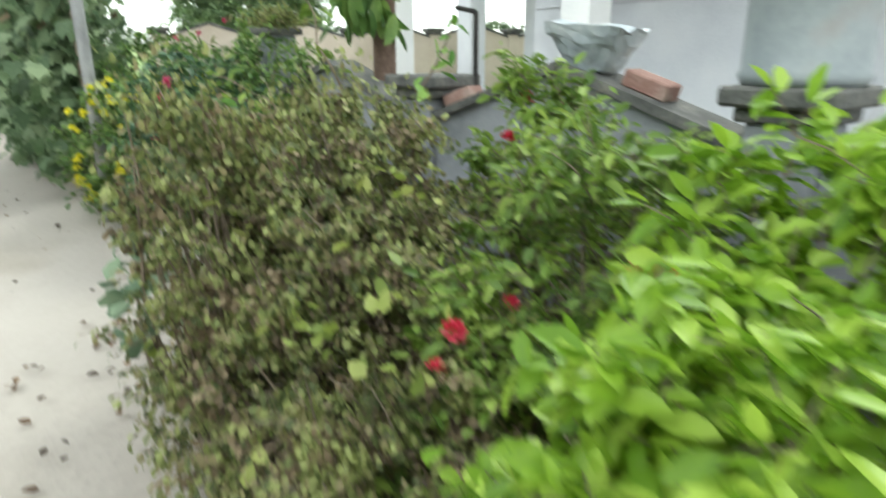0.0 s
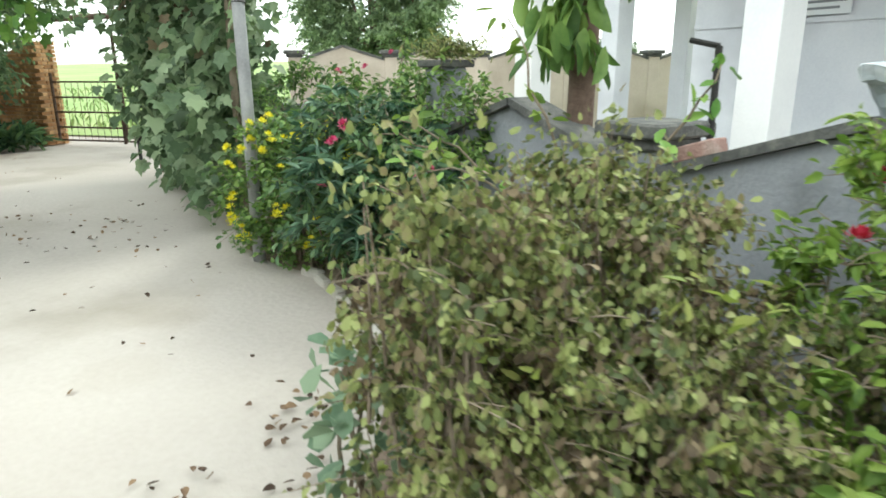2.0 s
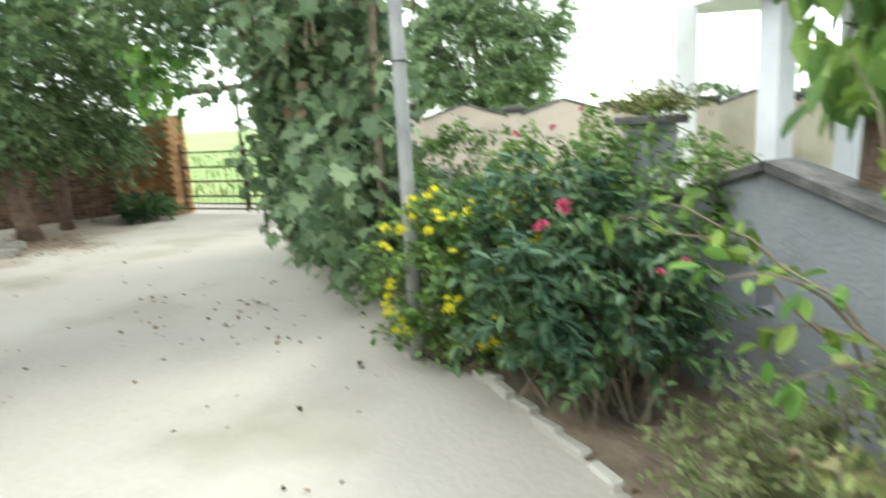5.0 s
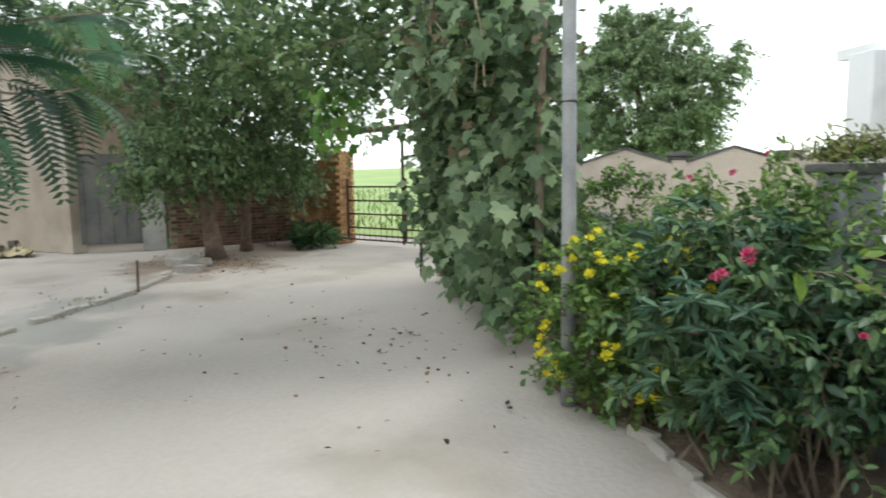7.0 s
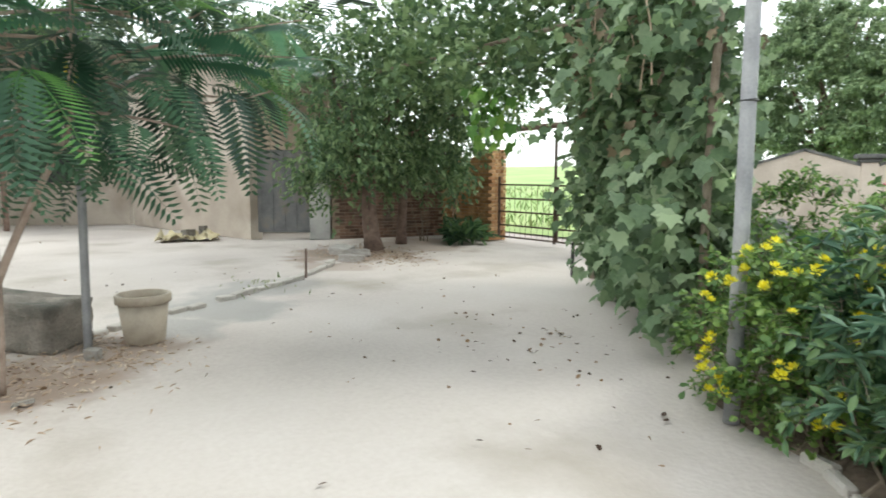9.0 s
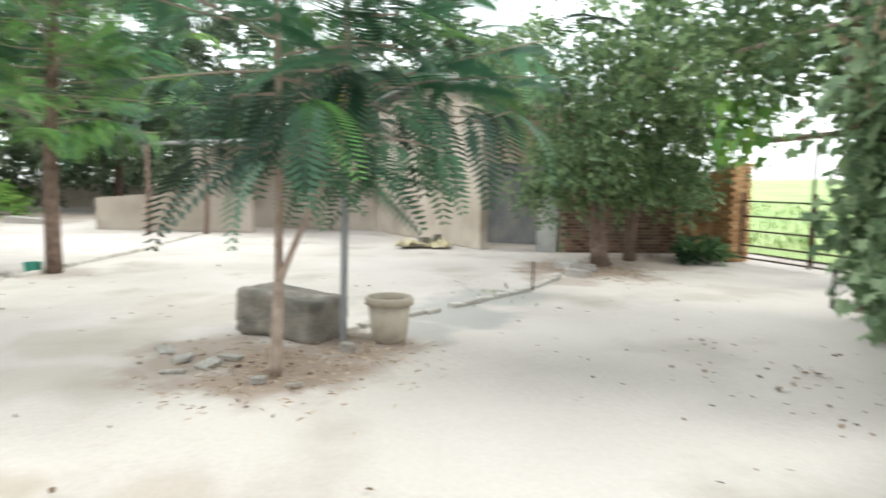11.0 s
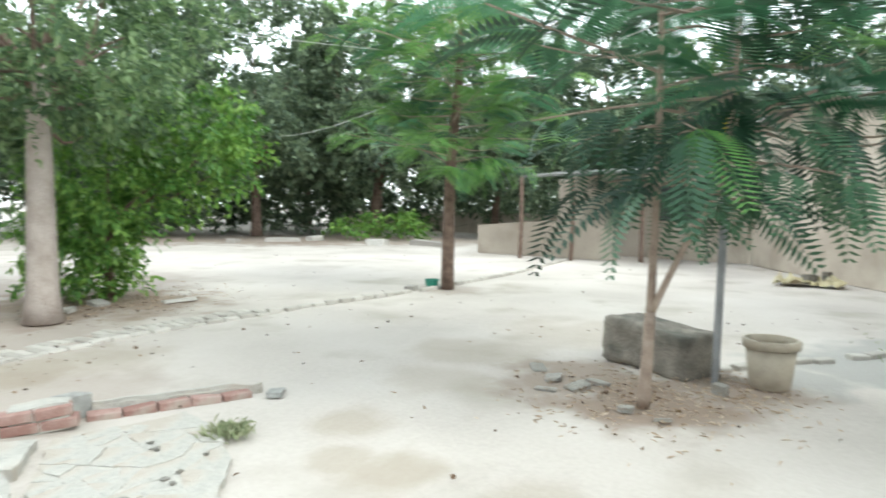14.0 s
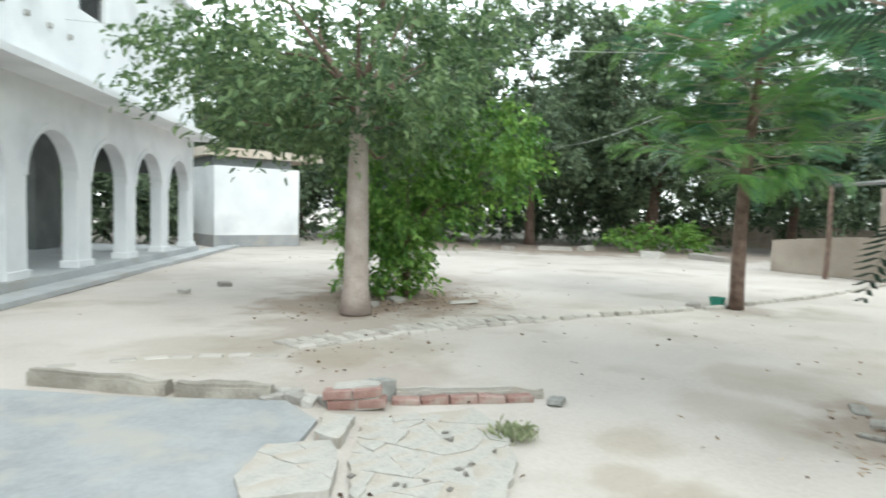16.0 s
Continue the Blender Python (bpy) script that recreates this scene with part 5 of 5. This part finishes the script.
def rubble(x, y, s, label="broken piece of grey masonry on the sand", z=None, mat=None, tilt=6, name="rubble_piece", rz=None):
    me = PIECE[int(RNG.integers(0, 4))]
    if mat is not None:
        key = me.name + mat.name
        if key not in bpy.data.meshes:
            c = me.copy()
            c.name = key
            c.materials[0] = mat
        me = bpy.data.meshes[key]
    o = tagged(part(name, me, None), label, "rubble", "masonry rubble")
    o.matrix_basis = pose(x, y, s[2] * 0.26 if z is None else z, RNG.normal(0, tilt), RNG.normal(0, tilt), RNG.uniform(0, 360) if rz is None else rz) @ Matrix.Diagonal((*s, 1))
    return o


for x, y, s in ((-8.25, 1.83, (0.14, 0.12, 0.09)), (-8.1, 2.1, (0.16, 0.1, 0.05)), (-9.0, 1.15, (0.34, 0.2, 0.06)), (-8.75, 1.4, (0.26, 0.2, 0.08)), (-9.3, 0.95, (0.3, 0.18, 0.05)), (-8.95, 1.55, (0.25, 0.14, 0.07)), (-8.6, 1.15, (0.22, 0.12, 0.04)), (-9.05, 2.55, (0.16, 0.11, 0.2))):
    rubble(x, y, (s[0] * 0.8, s[1] * 0.7, s[2] * 0.5), "broken piece of dusty slab beside the sapling", mat=M_SLAB)

# ---- brick edging strips ----
edge = tagged(new("path_edging"), "line of pale worn bricks edging a sandy path", "edging", kind="structure")
EB = Build().box((0, 0, 0), (0.23, 0.11, 0.08), 0, 0.01).mesh("edging_brick")
EB.materials.append(M_EDGING)


def lay(line, across=False, sink=0.0, tall=0.0):
    for (x0, y0), (x1, y1) in zip(line[:-1], line[1:]):
        d = math.hypot(x1 - x0, y1 - y0)
        step = 0.125 if across else 0.24
        n = max(1, int(d / step))
        a = math.degrees(math.atan2(y1 - y0, x1 - x0))
        for i in range(n):
            t = (i + 0.5) / n
            if RNG.random() < 0.06:
                continue
            o = part("edging_brick", EB, None, edge)
            o.matrix_basis = pose(x0 + (x1 - x0) * t + RNG.normal(0, 0.012), y0 + (y1 - y0) * t + RNG.normal(0, 0.012), -0.005 + sink + RNG.normal(0, 0.008), RNG.normal(0, 2), RNG.normal(0, 2), a + (90 if across else 0) + RNG.normal(0, 4))


lay([(-7.2, -4.15), (-9.3, -3.95), (-11.1, -3.45)], True, sink=-0.022)
lay([(-7.2, -4.35), (-9.3, -4.17), (-11.1, -3.67)], True, sink=-0.024)
lay([(-7.2, -3.98), (-9.25, -3.74), (-11.0, -3.27)], sink=-0.01)
lay([(-4.99, -4.78), (-6.03, -4.5), (-6.92, -3.85)], sink=-0.026)
lay([(-11.0, -3.3), (-12.57, -2.75), (-14.4, -2.1), (-17.5, -1.4), (-20.5, -1.0), (-22.8, -0.7)], sink=0.015)
lay([(-13.3, 6.35), (-12.0, 5.3), (-10.8, 3.75), (-10.2, 2.95), (-9.75, 2.5)], sink=0.0)

# broken kerb and slab by the arcade path
def worn_block(ln, w, h):
    """A cast block with chipped, rounded edges and a wavy top."""
    bm = bmesh.new()
    bmesh.ops.create_cube(bm, size=1)
    bmesh.ops.scale(bm, vec=(ln, w, h), verts=bm.verts)
    bmesh.ops.subdivide_edges(bm, edges=[e for e in bm.edges if abs(e.verts[0].co.x - e.verts[1].co.x) > 0.1], cuts=16)
    bmesh.ops.bevel(bm, geom=[e for e in bm.edges if e.verts[0].co.z > 0 and e.verts[1].co.z > 0 and abs(e.verts[0].co.y - e.verts[1].co.y) < 1e-4], offset=0.025, segments=2, affect="EDGES")
    for v in bm.verts:
        q = v.co * 7 + Vector((ln * 31, 0, 0))
        v.co += Vector((0, noise.noise(q) * 0.018, (noise.noise(q * 0.6 + Vector((5, 0, 0))) * 0.03 if v.co.z > 0 else 0)))
    me = bpy.data.meshes.new("worn_block")
    bm.to_mesh(me)
    bm.free()
    return me



for p0, p1, h in (((-4.75, -4.25), (-5.45, -3.2), 0.13), ((-5.5, -3.15), (-6.0, -2.55), 0.12)):
    a = math.degrees(math.atan2(p1[1] - p0[1], p1[0] - p0[0]))
    ln = math.hypot(p1[0] - p0[0], p1[1] - p0[1])
    o = tagged(part("cement_kerb", worn_block(ln, 0.14, h + 0.02), M_KERB), "long pale cement kerb half sunk in sand", "kerb", "cement kerbs")
    o.matrix_basis = pose((p0[0] + p1[0]) / 2, (p0[1] + p1[1]) / 2, h / 2 - 0.02, 0, 1, a)
for k in range(9):
    t = k / 8
    rubble(-6.05 - 0.3 * t + RNG.normal(0, 0.05), -2.55 + 0.45 * t + RNG.normal(0, 0.06), (RNG.uniform(0.1, 0.22), RNG.uniform(0.08, 0.14), RNG.uniform(0.05, 0.1)))
chunk = thing("masonry_chunk", "tilted chunk of red brick masonry with mortar joints", "rubble", "masonry rubble")
part("mortar", worn_block(0.36, 0.2, 0.17), M_SLAB, chunk)
for k in range(2):
    for x in (-0.115 + 0.03 * k, 0.115 + 0.03 * k):
        part("brick", LB, None, chunk).matrix_basis = pose(x, 0.062, 0.083 * k - 0.04, RNG.normal(0, 2), 0, RNG.normal(0, 3))
chunk.matrix_basis = pose(-6.38, -1.92, 0.085, -4, 5, 312)
rubble(-6.66, -1.98, (0.22, 0.2, 0.2), "squarish grey lump of mortar among bricks", mat=M_CEMENT)
o = tagged(part("mortar_strip", worn_block(1.25, 0.1, 0.1), M_SLAB), "long strip of pale mortar behind a row of bricks", "kerb")
o.matrix_basis = pose(-7.22, -1.47, 0.03, 0, 1, 142)
for i in range(5):
    o = tagged(part("loose_brick", LB, None), "red brick laid in a broken edging row", "brick", "edging bricks")
    o.matrix_basis = pose(-6.72 - 0.185 * i, -1.73 + 0.146 * i, 0.005 + RNG.normal(0, 0.005), RNG.normal(0, 3), RNG.normal(0, 3), 142 + RNG.normal(0, 3))
rubble(-7.65, -0.9, (0.22, 0.12, 0.04), "grey slab corner at the end of a brick row", mat=M_CEMENT)
rubble(-7.35, -1.3, (0.2, 0.08, 0.04), "grey chip of masonry on a brick row", mat=M_CEMENT)
# cracked cement paving beside the floor, split at random into irregular slabs
def split(poly, p, d):
    """Both halves of a convex outline cut by the line through p along d."""
    sides = ([], [])
    for a, e in zip(poly, poly[1:] + poly[:1]):
        ka, ke = d[0] * (a[1] - p[1]) - d[1] * (a[0] - p[0]), d[0] * (e[1] - p[1]) - d[1] * (e[0] - p[0])
        sides[ka < 0].append(a)
        if ka * ke < 0:
            t = ka / (ka - ke)
            q = (a[0] + (e[0] - a[0]) * t, a[1] + (e[1] - a[1]) * t)
            sides[0].append(q)
            sides[1].append(q)
    return sides


def ragged(poly):
    """The outline with its long edges broken into a worn, wavering line."""
    out = []
    for a, e in zip(poly, poly[1:] + poly[:1]):
        n = max(1, int(math.hypot(e[0] - a[0], e[1] - a[1]) / 0.07))
        for i in range(n):
            x, y = a[0] + (e[0] - a[0]) * i / n, a[1] + (e[1] - a[1]) * i / n
            out.append((x + 0.03 * noise.noise((x * 9, y * 9, 0)), y + 0.03 * noise.noise((x * 9, y * 9, 6))))
    return out


def area(poly):
    return abs(sum(a[0] * e[1] - e[0] * a[1] for a, e in zip(poly, poly[1:] + poly[:1]))) / 2


paving = tagged(new("broken_paving"), "cracked pale cement paving broken into irregular slabs", "paving", kind="structure")
for outline, lift, least in (([(-6.18, -1.6), (-6.95, -1.2), (-6.75, -0.75), (-6.3, -0.3), (-5.75, 0.0), (-5.2, -0.05), (-5.3, -0.68), (-5.6, -1.06)], 0.0, 0.045), ([(-5.32, -1.55), (-4.95, -1.24), (-4.8, -0.95), (-5.2, -0.72), (-5.52, -1.06), (-5.66, -1.32)], 0.03, 0.06), ([(-6.1, -1.63), (-5.72, -1.3), (-5.66, -1.5), (-5.98, -1.82)], 0.03, 0.2)):
    mid = (sum(p[0] for p in outline) / len(outline), sum(p[1] for p in outline) / len(outline))
    part("bedding", Build().prism([(mid[0] + (x - mid[0]) * 0.97, mid[1] + (y - mid[1]) * 0.97) for x, y in outline], (0, 0, -0.05), (1, 0, 0), (0, 1, 0), (0, 0, 0.07 + lift)), M_SLAB, paving)
    todo, done = [outline], []
    while todo:
        poly = todo.pop()
        if area(poly) < least * RNG.uniform(0.6, 2.4):
            done.append(poly)
            continue
        c = (sum(p[0] for p in poly) / len(poly) + RNG.normal(0, 0.04), sum(p[1] for p in poly) / len(poly) + RNG.normal(0, 0.04))
        wide = max(((e[0] - a[0], e[1] - a[1]) for a in poly for e in poly), key=lambda v: v[0] ** 2 + v[1] ** 2)
        turn = math.atan2(wide[1], wide[0]) + math.pi / 2 + RNG.normal(0, 0.3)
        todo += [q for q in split(poly, c, (math.cos(turn), math.sin(turn))) if len(q) > 2]
    for poly in done:
        cx, cy = sum(p[0] for p in poly) / len(poly), sum(p[1] for p in poly) / len(poly)
        near = [(x - cx, y - cy) for x, y in ragged(poly)]
        k = 1 - 0.0025 / math.sqrt(area(poly))
        tall = 0.03 + lift + RNG.uniform(0, 0.012)
        slab = Build().prism([(x * k, y * k) for x, y in near], (0, 0, -0.03), (1, 0, 0), (0, 1, 0), (0, 0, 0.022 + tall))
        part("cement_slab", slab, M_SLAB, paving).matrix_basis = pose(cx, cy, 0, RNG.normal(0, 0.8), RNG.normal(0, 0.8), 0)
for i in range(14):
    rubble(RNG.uniform(-6.5, -5.35), RNG.uniform(-1.0, -0.2), tuple(RNG.uniform(0.015, 0.055, 3) * (1, 1, 0.35)), "small chip of pale masonry", mat=M_SLAB, name="masonry_chip", z=0.034)
for x, y in ((-5.3, -0.2), (-4.75, -0.7)):
    rubble(x, y, (0.2, 0.13, 0.09), "half of a red brick in rubble", mat=M_REDBRICK)
tagged(part("cement_floor", Build().prism([(-4.3, -4.4), (-5.2, -3.2), (-6.0, -2.35), (-5.9, -1.8), (-4.9, -1.0), (-3.3, -1.2), (-2.6, -3.0)], (0, 0, -0.04), (1, 0, 0), (0, 1, 0), (0, 0, 0.062)), M_APRON), "broken grey cement floor dusted with sand", "floor", kind="structure")

# ---- trees round the yard ----
tree("white_trunk_tree", "tree with whitewashed pale trunk and spreading crown", (-9.27, -5.48, 0), 3.3, 0.2, [((-9.3, -5.6, 4.2), (3.0, 2.8, 1.7), 260), ((-11.2, -7.4, 4.2), (2.2, 2.2, 1.5), 110), ((-8.3, -6.9, 3.4), (1.7, 1.2, 0.8), 70), ((-9.5, -5.6, 2.9), (1.3, 1.2, 0.6), 70)], L_TREE, 0.13, 40, 0.42, M_PALEBARK, limbs=26, droop=0.5, low=2.0, limb_bark=M_BARK, thick=0.2)
neem = tree("leafy_tree", "dense bright green young tree behind the pale trunk", (-11.3, -6.5, 0), 1.3, 0.09, [((-11.3, -6.4, 2.2), (1.1, 1.1, 1.2), 130), ((-12.2, -5.4, 2.6), (1.0, 0.9, 0.9), 90), ((-11.0, -6.7, 0.75), (0.75, 0.7, 0.7), 70), ((-11.5, -7.2, 1.3), (0.8, 0.8, 0.8), 60)], L_NEEM, 0.13, 42, 0.34, limbs=14, droop=0.7, low=0.1)
bloom(neem, F_YELLOW, [(-10.6, -7.0, 1.2), (-10.7, -7.1, 0.9), (-10.9, -7.3, 1.35)])
FAR = [((-30.2, -17.1, 0), 12.5), ((-27.5, -22.0, 0), 12), ((-34.0, -12.5, 0), 12), ((-38.0, -7.0, 0), 11), ((-32.5, -26.0, 0), 12), ((-24.5, -29.0, 0), 11), ((-40.0, -18.0, 0), 13), ((-20.0, -33.0, 0), 10), ((-36.0, -0.5, 0), 10), ((-31.0, 7.0, 0), 8.5)]
for k, (p, h) in enumerate(FAR):
    tree("yard_tree", "large shady tree at the far side of the yard", p, h * 0.3, 0.26 + 0.05 * (k % 3), [((p[0], p[1], h * 0.66), (4.4, 4.4, h * 0.36), 210), ((p[0] + 2.2, p[1] + 1.2, h * 0.4), (2.8, 2.8, 2.2), 90), ((p[0] + 1.6, p[1] - 2.4, h * 0.36), (2.6, 2.6, 2.0), 70)], L_FAR, 0.30, 60, 0.85, shape=KITE, limbs=16, droop=0.5, low=1.1, lean=(RNG.normal(0, 0.4), RNG.normal(0, 0.4)))
bush("yard_shrub", "low bright green shrub at the edge of the yard", "shrub", [((-31.0, -10.0, 0.6), (1.7, 1.7, 0.8), 60), ((-29.5, -11.5, 0.4), (1.2, 1.2, 0.6), 30)], L_NEEM, LENS, 0.2, 30, 0.35, stems=8)
bush("dark_undergrowth", "dark undergrowth beneath the yard trees", "undergrowth", [((-35.0, -18.5, 1.2), (3.0, 5.0, 2.6), 230), ((-31.5, -27.5, 1.2), (4.5, 3.8, 2.8), 230), ((-41.0, -11.0, 1.2), (3.0, 5.0, 2.4), 200), ((-22.0, -32.0, 1.2), (5.0, 3.0, 2.8), 200), ((-13.5, -25.5, 1.0), (4.5, 2.0, 2.2), 160), ((-42.0, -2.0, 1.0), (3, 5, 2.2), 150), ((-12.0, -23.2, 1.2), (2.0, 1.5, 1.8), 90), ((-22.5, -25.5, 1.3), (3.2, 2.4, 2.5), 150), ((-29.0, -21.5, 1.2), (2.6, 2.6, 2.2), 120)], L_FAR, LENS, 0.34, 30, 0.6, stems=8)
bush("garden_hedge", "leafy green garden growth behind the arcade", "hedge", [((-8.2, -23.6, 1.2), (2.0, 1.4, 1.6), 90), ((-6.0, -21.2, 1.2), (1.8, 1.4, 1.6), 80), ((-4.0, -18.8, 1.1), (1.8, 1.4, 1.5), 70), ((-10.4, -25.6, 1.3), (2.0, 1.4, 1.7), 80)], L_NEEM, LENS, 0.24, 30, 0.5, stems=6)
gable_wall("wall_far", "low pinkish cream wall at the far side of the yard", (-44, -20, 0), Vector((1.2, 4.2, 0)), 6, 1.1, 1.2, 0.22, M_CREAM, 0.26, 1.15, M_CREAM)
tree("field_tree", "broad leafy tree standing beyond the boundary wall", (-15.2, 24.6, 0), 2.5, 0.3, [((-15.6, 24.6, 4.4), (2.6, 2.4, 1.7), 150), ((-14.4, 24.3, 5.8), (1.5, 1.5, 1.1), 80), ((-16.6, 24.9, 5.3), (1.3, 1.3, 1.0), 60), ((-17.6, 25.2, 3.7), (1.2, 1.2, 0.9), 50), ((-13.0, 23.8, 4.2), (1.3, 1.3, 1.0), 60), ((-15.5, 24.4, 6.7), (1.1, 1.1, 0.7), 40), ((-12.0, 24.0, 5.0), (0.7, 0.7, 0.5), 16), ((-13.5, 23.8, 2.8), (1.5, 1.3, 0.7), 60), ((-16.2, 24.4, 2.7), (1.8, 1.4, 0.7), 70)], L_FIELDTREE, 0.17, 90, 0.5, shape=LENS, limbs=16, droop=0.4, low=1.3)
for x, y, h in ((-48, -25, 12), (-54, -11, 12), (-44, -36, 12), (-29, -43, 12), (-56, 3, 11), (-13, -44, 11), (-47, 14, 10)):
    tree("distant_grove_tree", "tall hazy tree in the grove behind the yard", (x, y, 0), h * 0.3, 0.35, [((x, y, h * 0.5), (7, 7, h * 0.5), 260)], L_FAR, 0.6, 48, 1.3, shape=KITE, limbs=8, low=0.4)
for x, y, h in ((-60, 120, 7), (-30, 150, 8), (-90, 100, 7), (-5, 140, 7)):
    tree("distant_tree", "hazy distant tree at the end of the field", (x, y, 1.5), h * 0.4, 0.4, [((x, y, h * 0.7), (7, 7, h * 0.35), 60)], L_FAR, 0.9, 26, 1.6, limbs=6, low=1.0)

# ---- small things ----
cloth = thing("sacking", "crumpled yellowish sacking with clods on it", "sack")
b = Build()
for j in range(13):
    for i in range(17):
        b.v.append((-18.75 + 0.35 * i / 16 + 0.7 * j / 12 + 0.1 * noise.noise((i * 0.4, j * 0.4, 9)), 4.4 + 1.2 * i / 16 - 0.2 * j / 12 + 0.1 * noise.noise((i * 0.3, j * 0.5, 2)), 0.03 + 0.36 * abs(noise.noise((i * 0.45, j * 0.5, 4)))))
b.f = [(j * 17 + i, j * 17 + i + 1, (j + 1) * 17 + i + 1, (j + 1) * 17 + i) for j in range(12) for i in range(16)]
part("cloth", b, M_CLOTH, cloth, smooth=True)
rubble(-18.15, 4.9, (0.3, 0.22, 0.2), "brown clod lying on the sacking", mat=M_STONE, z=0.15)
rubble(-18.3, 5.25, (0.16, 0.14, 0.26), "upright brown clod on the sacking", mat=M_STONE, z=0.18)
tagged(part("short_stake", Build().tube([(-12.03, 5.4, 0), (-12.03, 5.41, 0.42)], 0.018, 6), M_BARK), "short brown stake standing by the brick edging", "stake")
tagged(part("green_tub", Build().lathe([(0, 0), (0.11, 0), (0.14, 0.16), (0.13, 0.16), (0.1, 0.02), (0, 0.02)], (-14.75, -2.15, 0), 16), M_TEAL), "small green plastic tub at the tree foot", "tub")
for x, y, s in ((-14.3, -2.4, (0.2, 0.16, 0.1)), (-13.9, 7.0, (0.5, 0.3, 0.16)), (-13.4, 6.7, (0.4, 0.25, 0.13)), (-14.3, 6.9, (0.45, 0.3, 0.2)), (-9.9, -5.9, (0.3, 0.2, 0.08)), (-10.6, -6.0, (0.34, 0.2, 0.08)), (-11.4, -5.2, (0.5, 0.3, 0.06)), (-8.3, -9.0, (0.2, 0.15, 0.1)), (-9.4, -9.6, (0.24, 0.2, 0.1)), (-26.5, -8.8, (0.8, 0.5, 0.3)), (-27.4, -7.0, (1.6, 0.4, 0.25)), (-28.5, -12.8, (0.8, 0.4, 0.25)), (-27.0, -13.5, (1.5, 0.35, 0.2)), (-25.0, -14.5, (0.6, 0.4, 0.22))):
    rubble(x, y, s)
for p0, p1, sag in (((-14.6, -1.7, 4.3), (-4.0, -16.0, 5.6), 0.3), ((-14.6, -1.7, 4.0), (-30.0, -17.0, 5.0), 0.5), ((-8.7, 2.4, 3.2), (-14.6, -1.7, 4.1), 0.25), ((-15.0, 8.0, 4.0), (-9.3, 2.55, 3.5), 0.2)):
    pts = [tuple(np.array(p0) + (np.array(p1) - np.array(p0)) * t - np.array((0, 0, sag * 4 * t * (1 - t)))) for t in np.linspace(0, 1, 15)]
    tagged(part("wire", Build().tube(pts, 0.007, 4, False), M_WIRE), "thin pale wire strung between the trees", "wire", "wires")

# leaf litter, grass and straw
near = np.concatenate([RNG.normal((-7.7, 6.28), (0.9, 0.55), (55, 2)), RNG.normal((-6.8, 5.6), (1.1, 0.8), (40, 2)), RNG.uniform((-14, -3), (-4, 8), (170, 2)), RNG.normal((-10.4, -5.6), (1.1, 0.7), (260, 2)), RNG.normal((-7.6, -3.4), (0.9, 0.4), (50, 2)), RNG.normal((-3.75, 4.1), (0.16, 0.55), (70, 2)), RNG.normal((-3.3, 3.3), (0.25, 0.25), (25, 2)), RNG.uniform((-30, -16), (-8, 3), (160, 2)), RNG.normal((-7.72, 6.28), (0.09, 0.06), (14, 2)), RNG.normal((-13.9, 7.3), (0.8, 0.45), (160, 2)), RNG.normal((-8.6, 1.8), (0.5, 0.4), (70, 2))])
pts = np.column_stack([near, RNG.uniform(0.008, 0.02, len(near))])
tagged(part("fallen_leaves", leaf_mesh("fallen_leaves", pts, 0.045, ROUND, M_LITTER, 0.0, 0.15), None), "dry brown fallen leaves scattered on the sand", "leaves", kind="stuff")
pts = np.concatenate([RNG.normal((-14.0, 7.4, 0.015), (0.8, 0.45, 0.006), (900, 3)), RNG.normal((-8.6, 1.9, 0.012), (0.55, 0.5, 0.004), (500, 3)), RNG.normal((-11.0, -6.0, 0.012), (0.9, 0.7, 0.004), (600, 3)), RNG.normal((-9.2, 2.7, 0.012), (0.4, 0.3, 0.004), (300, 3))])
tagged(part("straw_litter", leaf_mesh("straw_litter", pts, 0.06, LONG, M_STRAW, 0.0, 0.15), None), "pale straw and dry bits lying on the ground", "straw", kind="stuff")
pts = np.concatenate([RNG.normal((-6.72, -0.64, 0.01), (0.07, 0.07, 0.0), (170, 3)), RNG.normal((-11.6, 4.7, 0.0), (0.35, 0.25, 0.0), (30, 3)), RNG.normal((-3.15, 4.75, 0.035), (0.2, 0.2, 0.0), (100, 3))])
tagged(part("grass_tufts", leaf_mesh("grass_tufts", pts, 0.085, LONG, L_GRASS, -1.1, 0.3), None), "thin tufts of grass on the sandy ground", "grass", kind="stuff")
pts = []
for i in range(5000):
    d, s = 2 + 55 * RNG.random() ** 1.5, RNG.uniform(-22, 22)
    p = gate_at + gate_out * d + gate_dir * (1.5 + s)
    pts.append((p.x, p.y, 0.03 + 0.021 * (d - 1.5)))
tagged(part("crop_blades", leaf_mesh("crop_blades", pts, 0.3, LONG, L_CROP, -1.1, 0.25), None), "green crop blades in the field", "crop", kind="stuff")
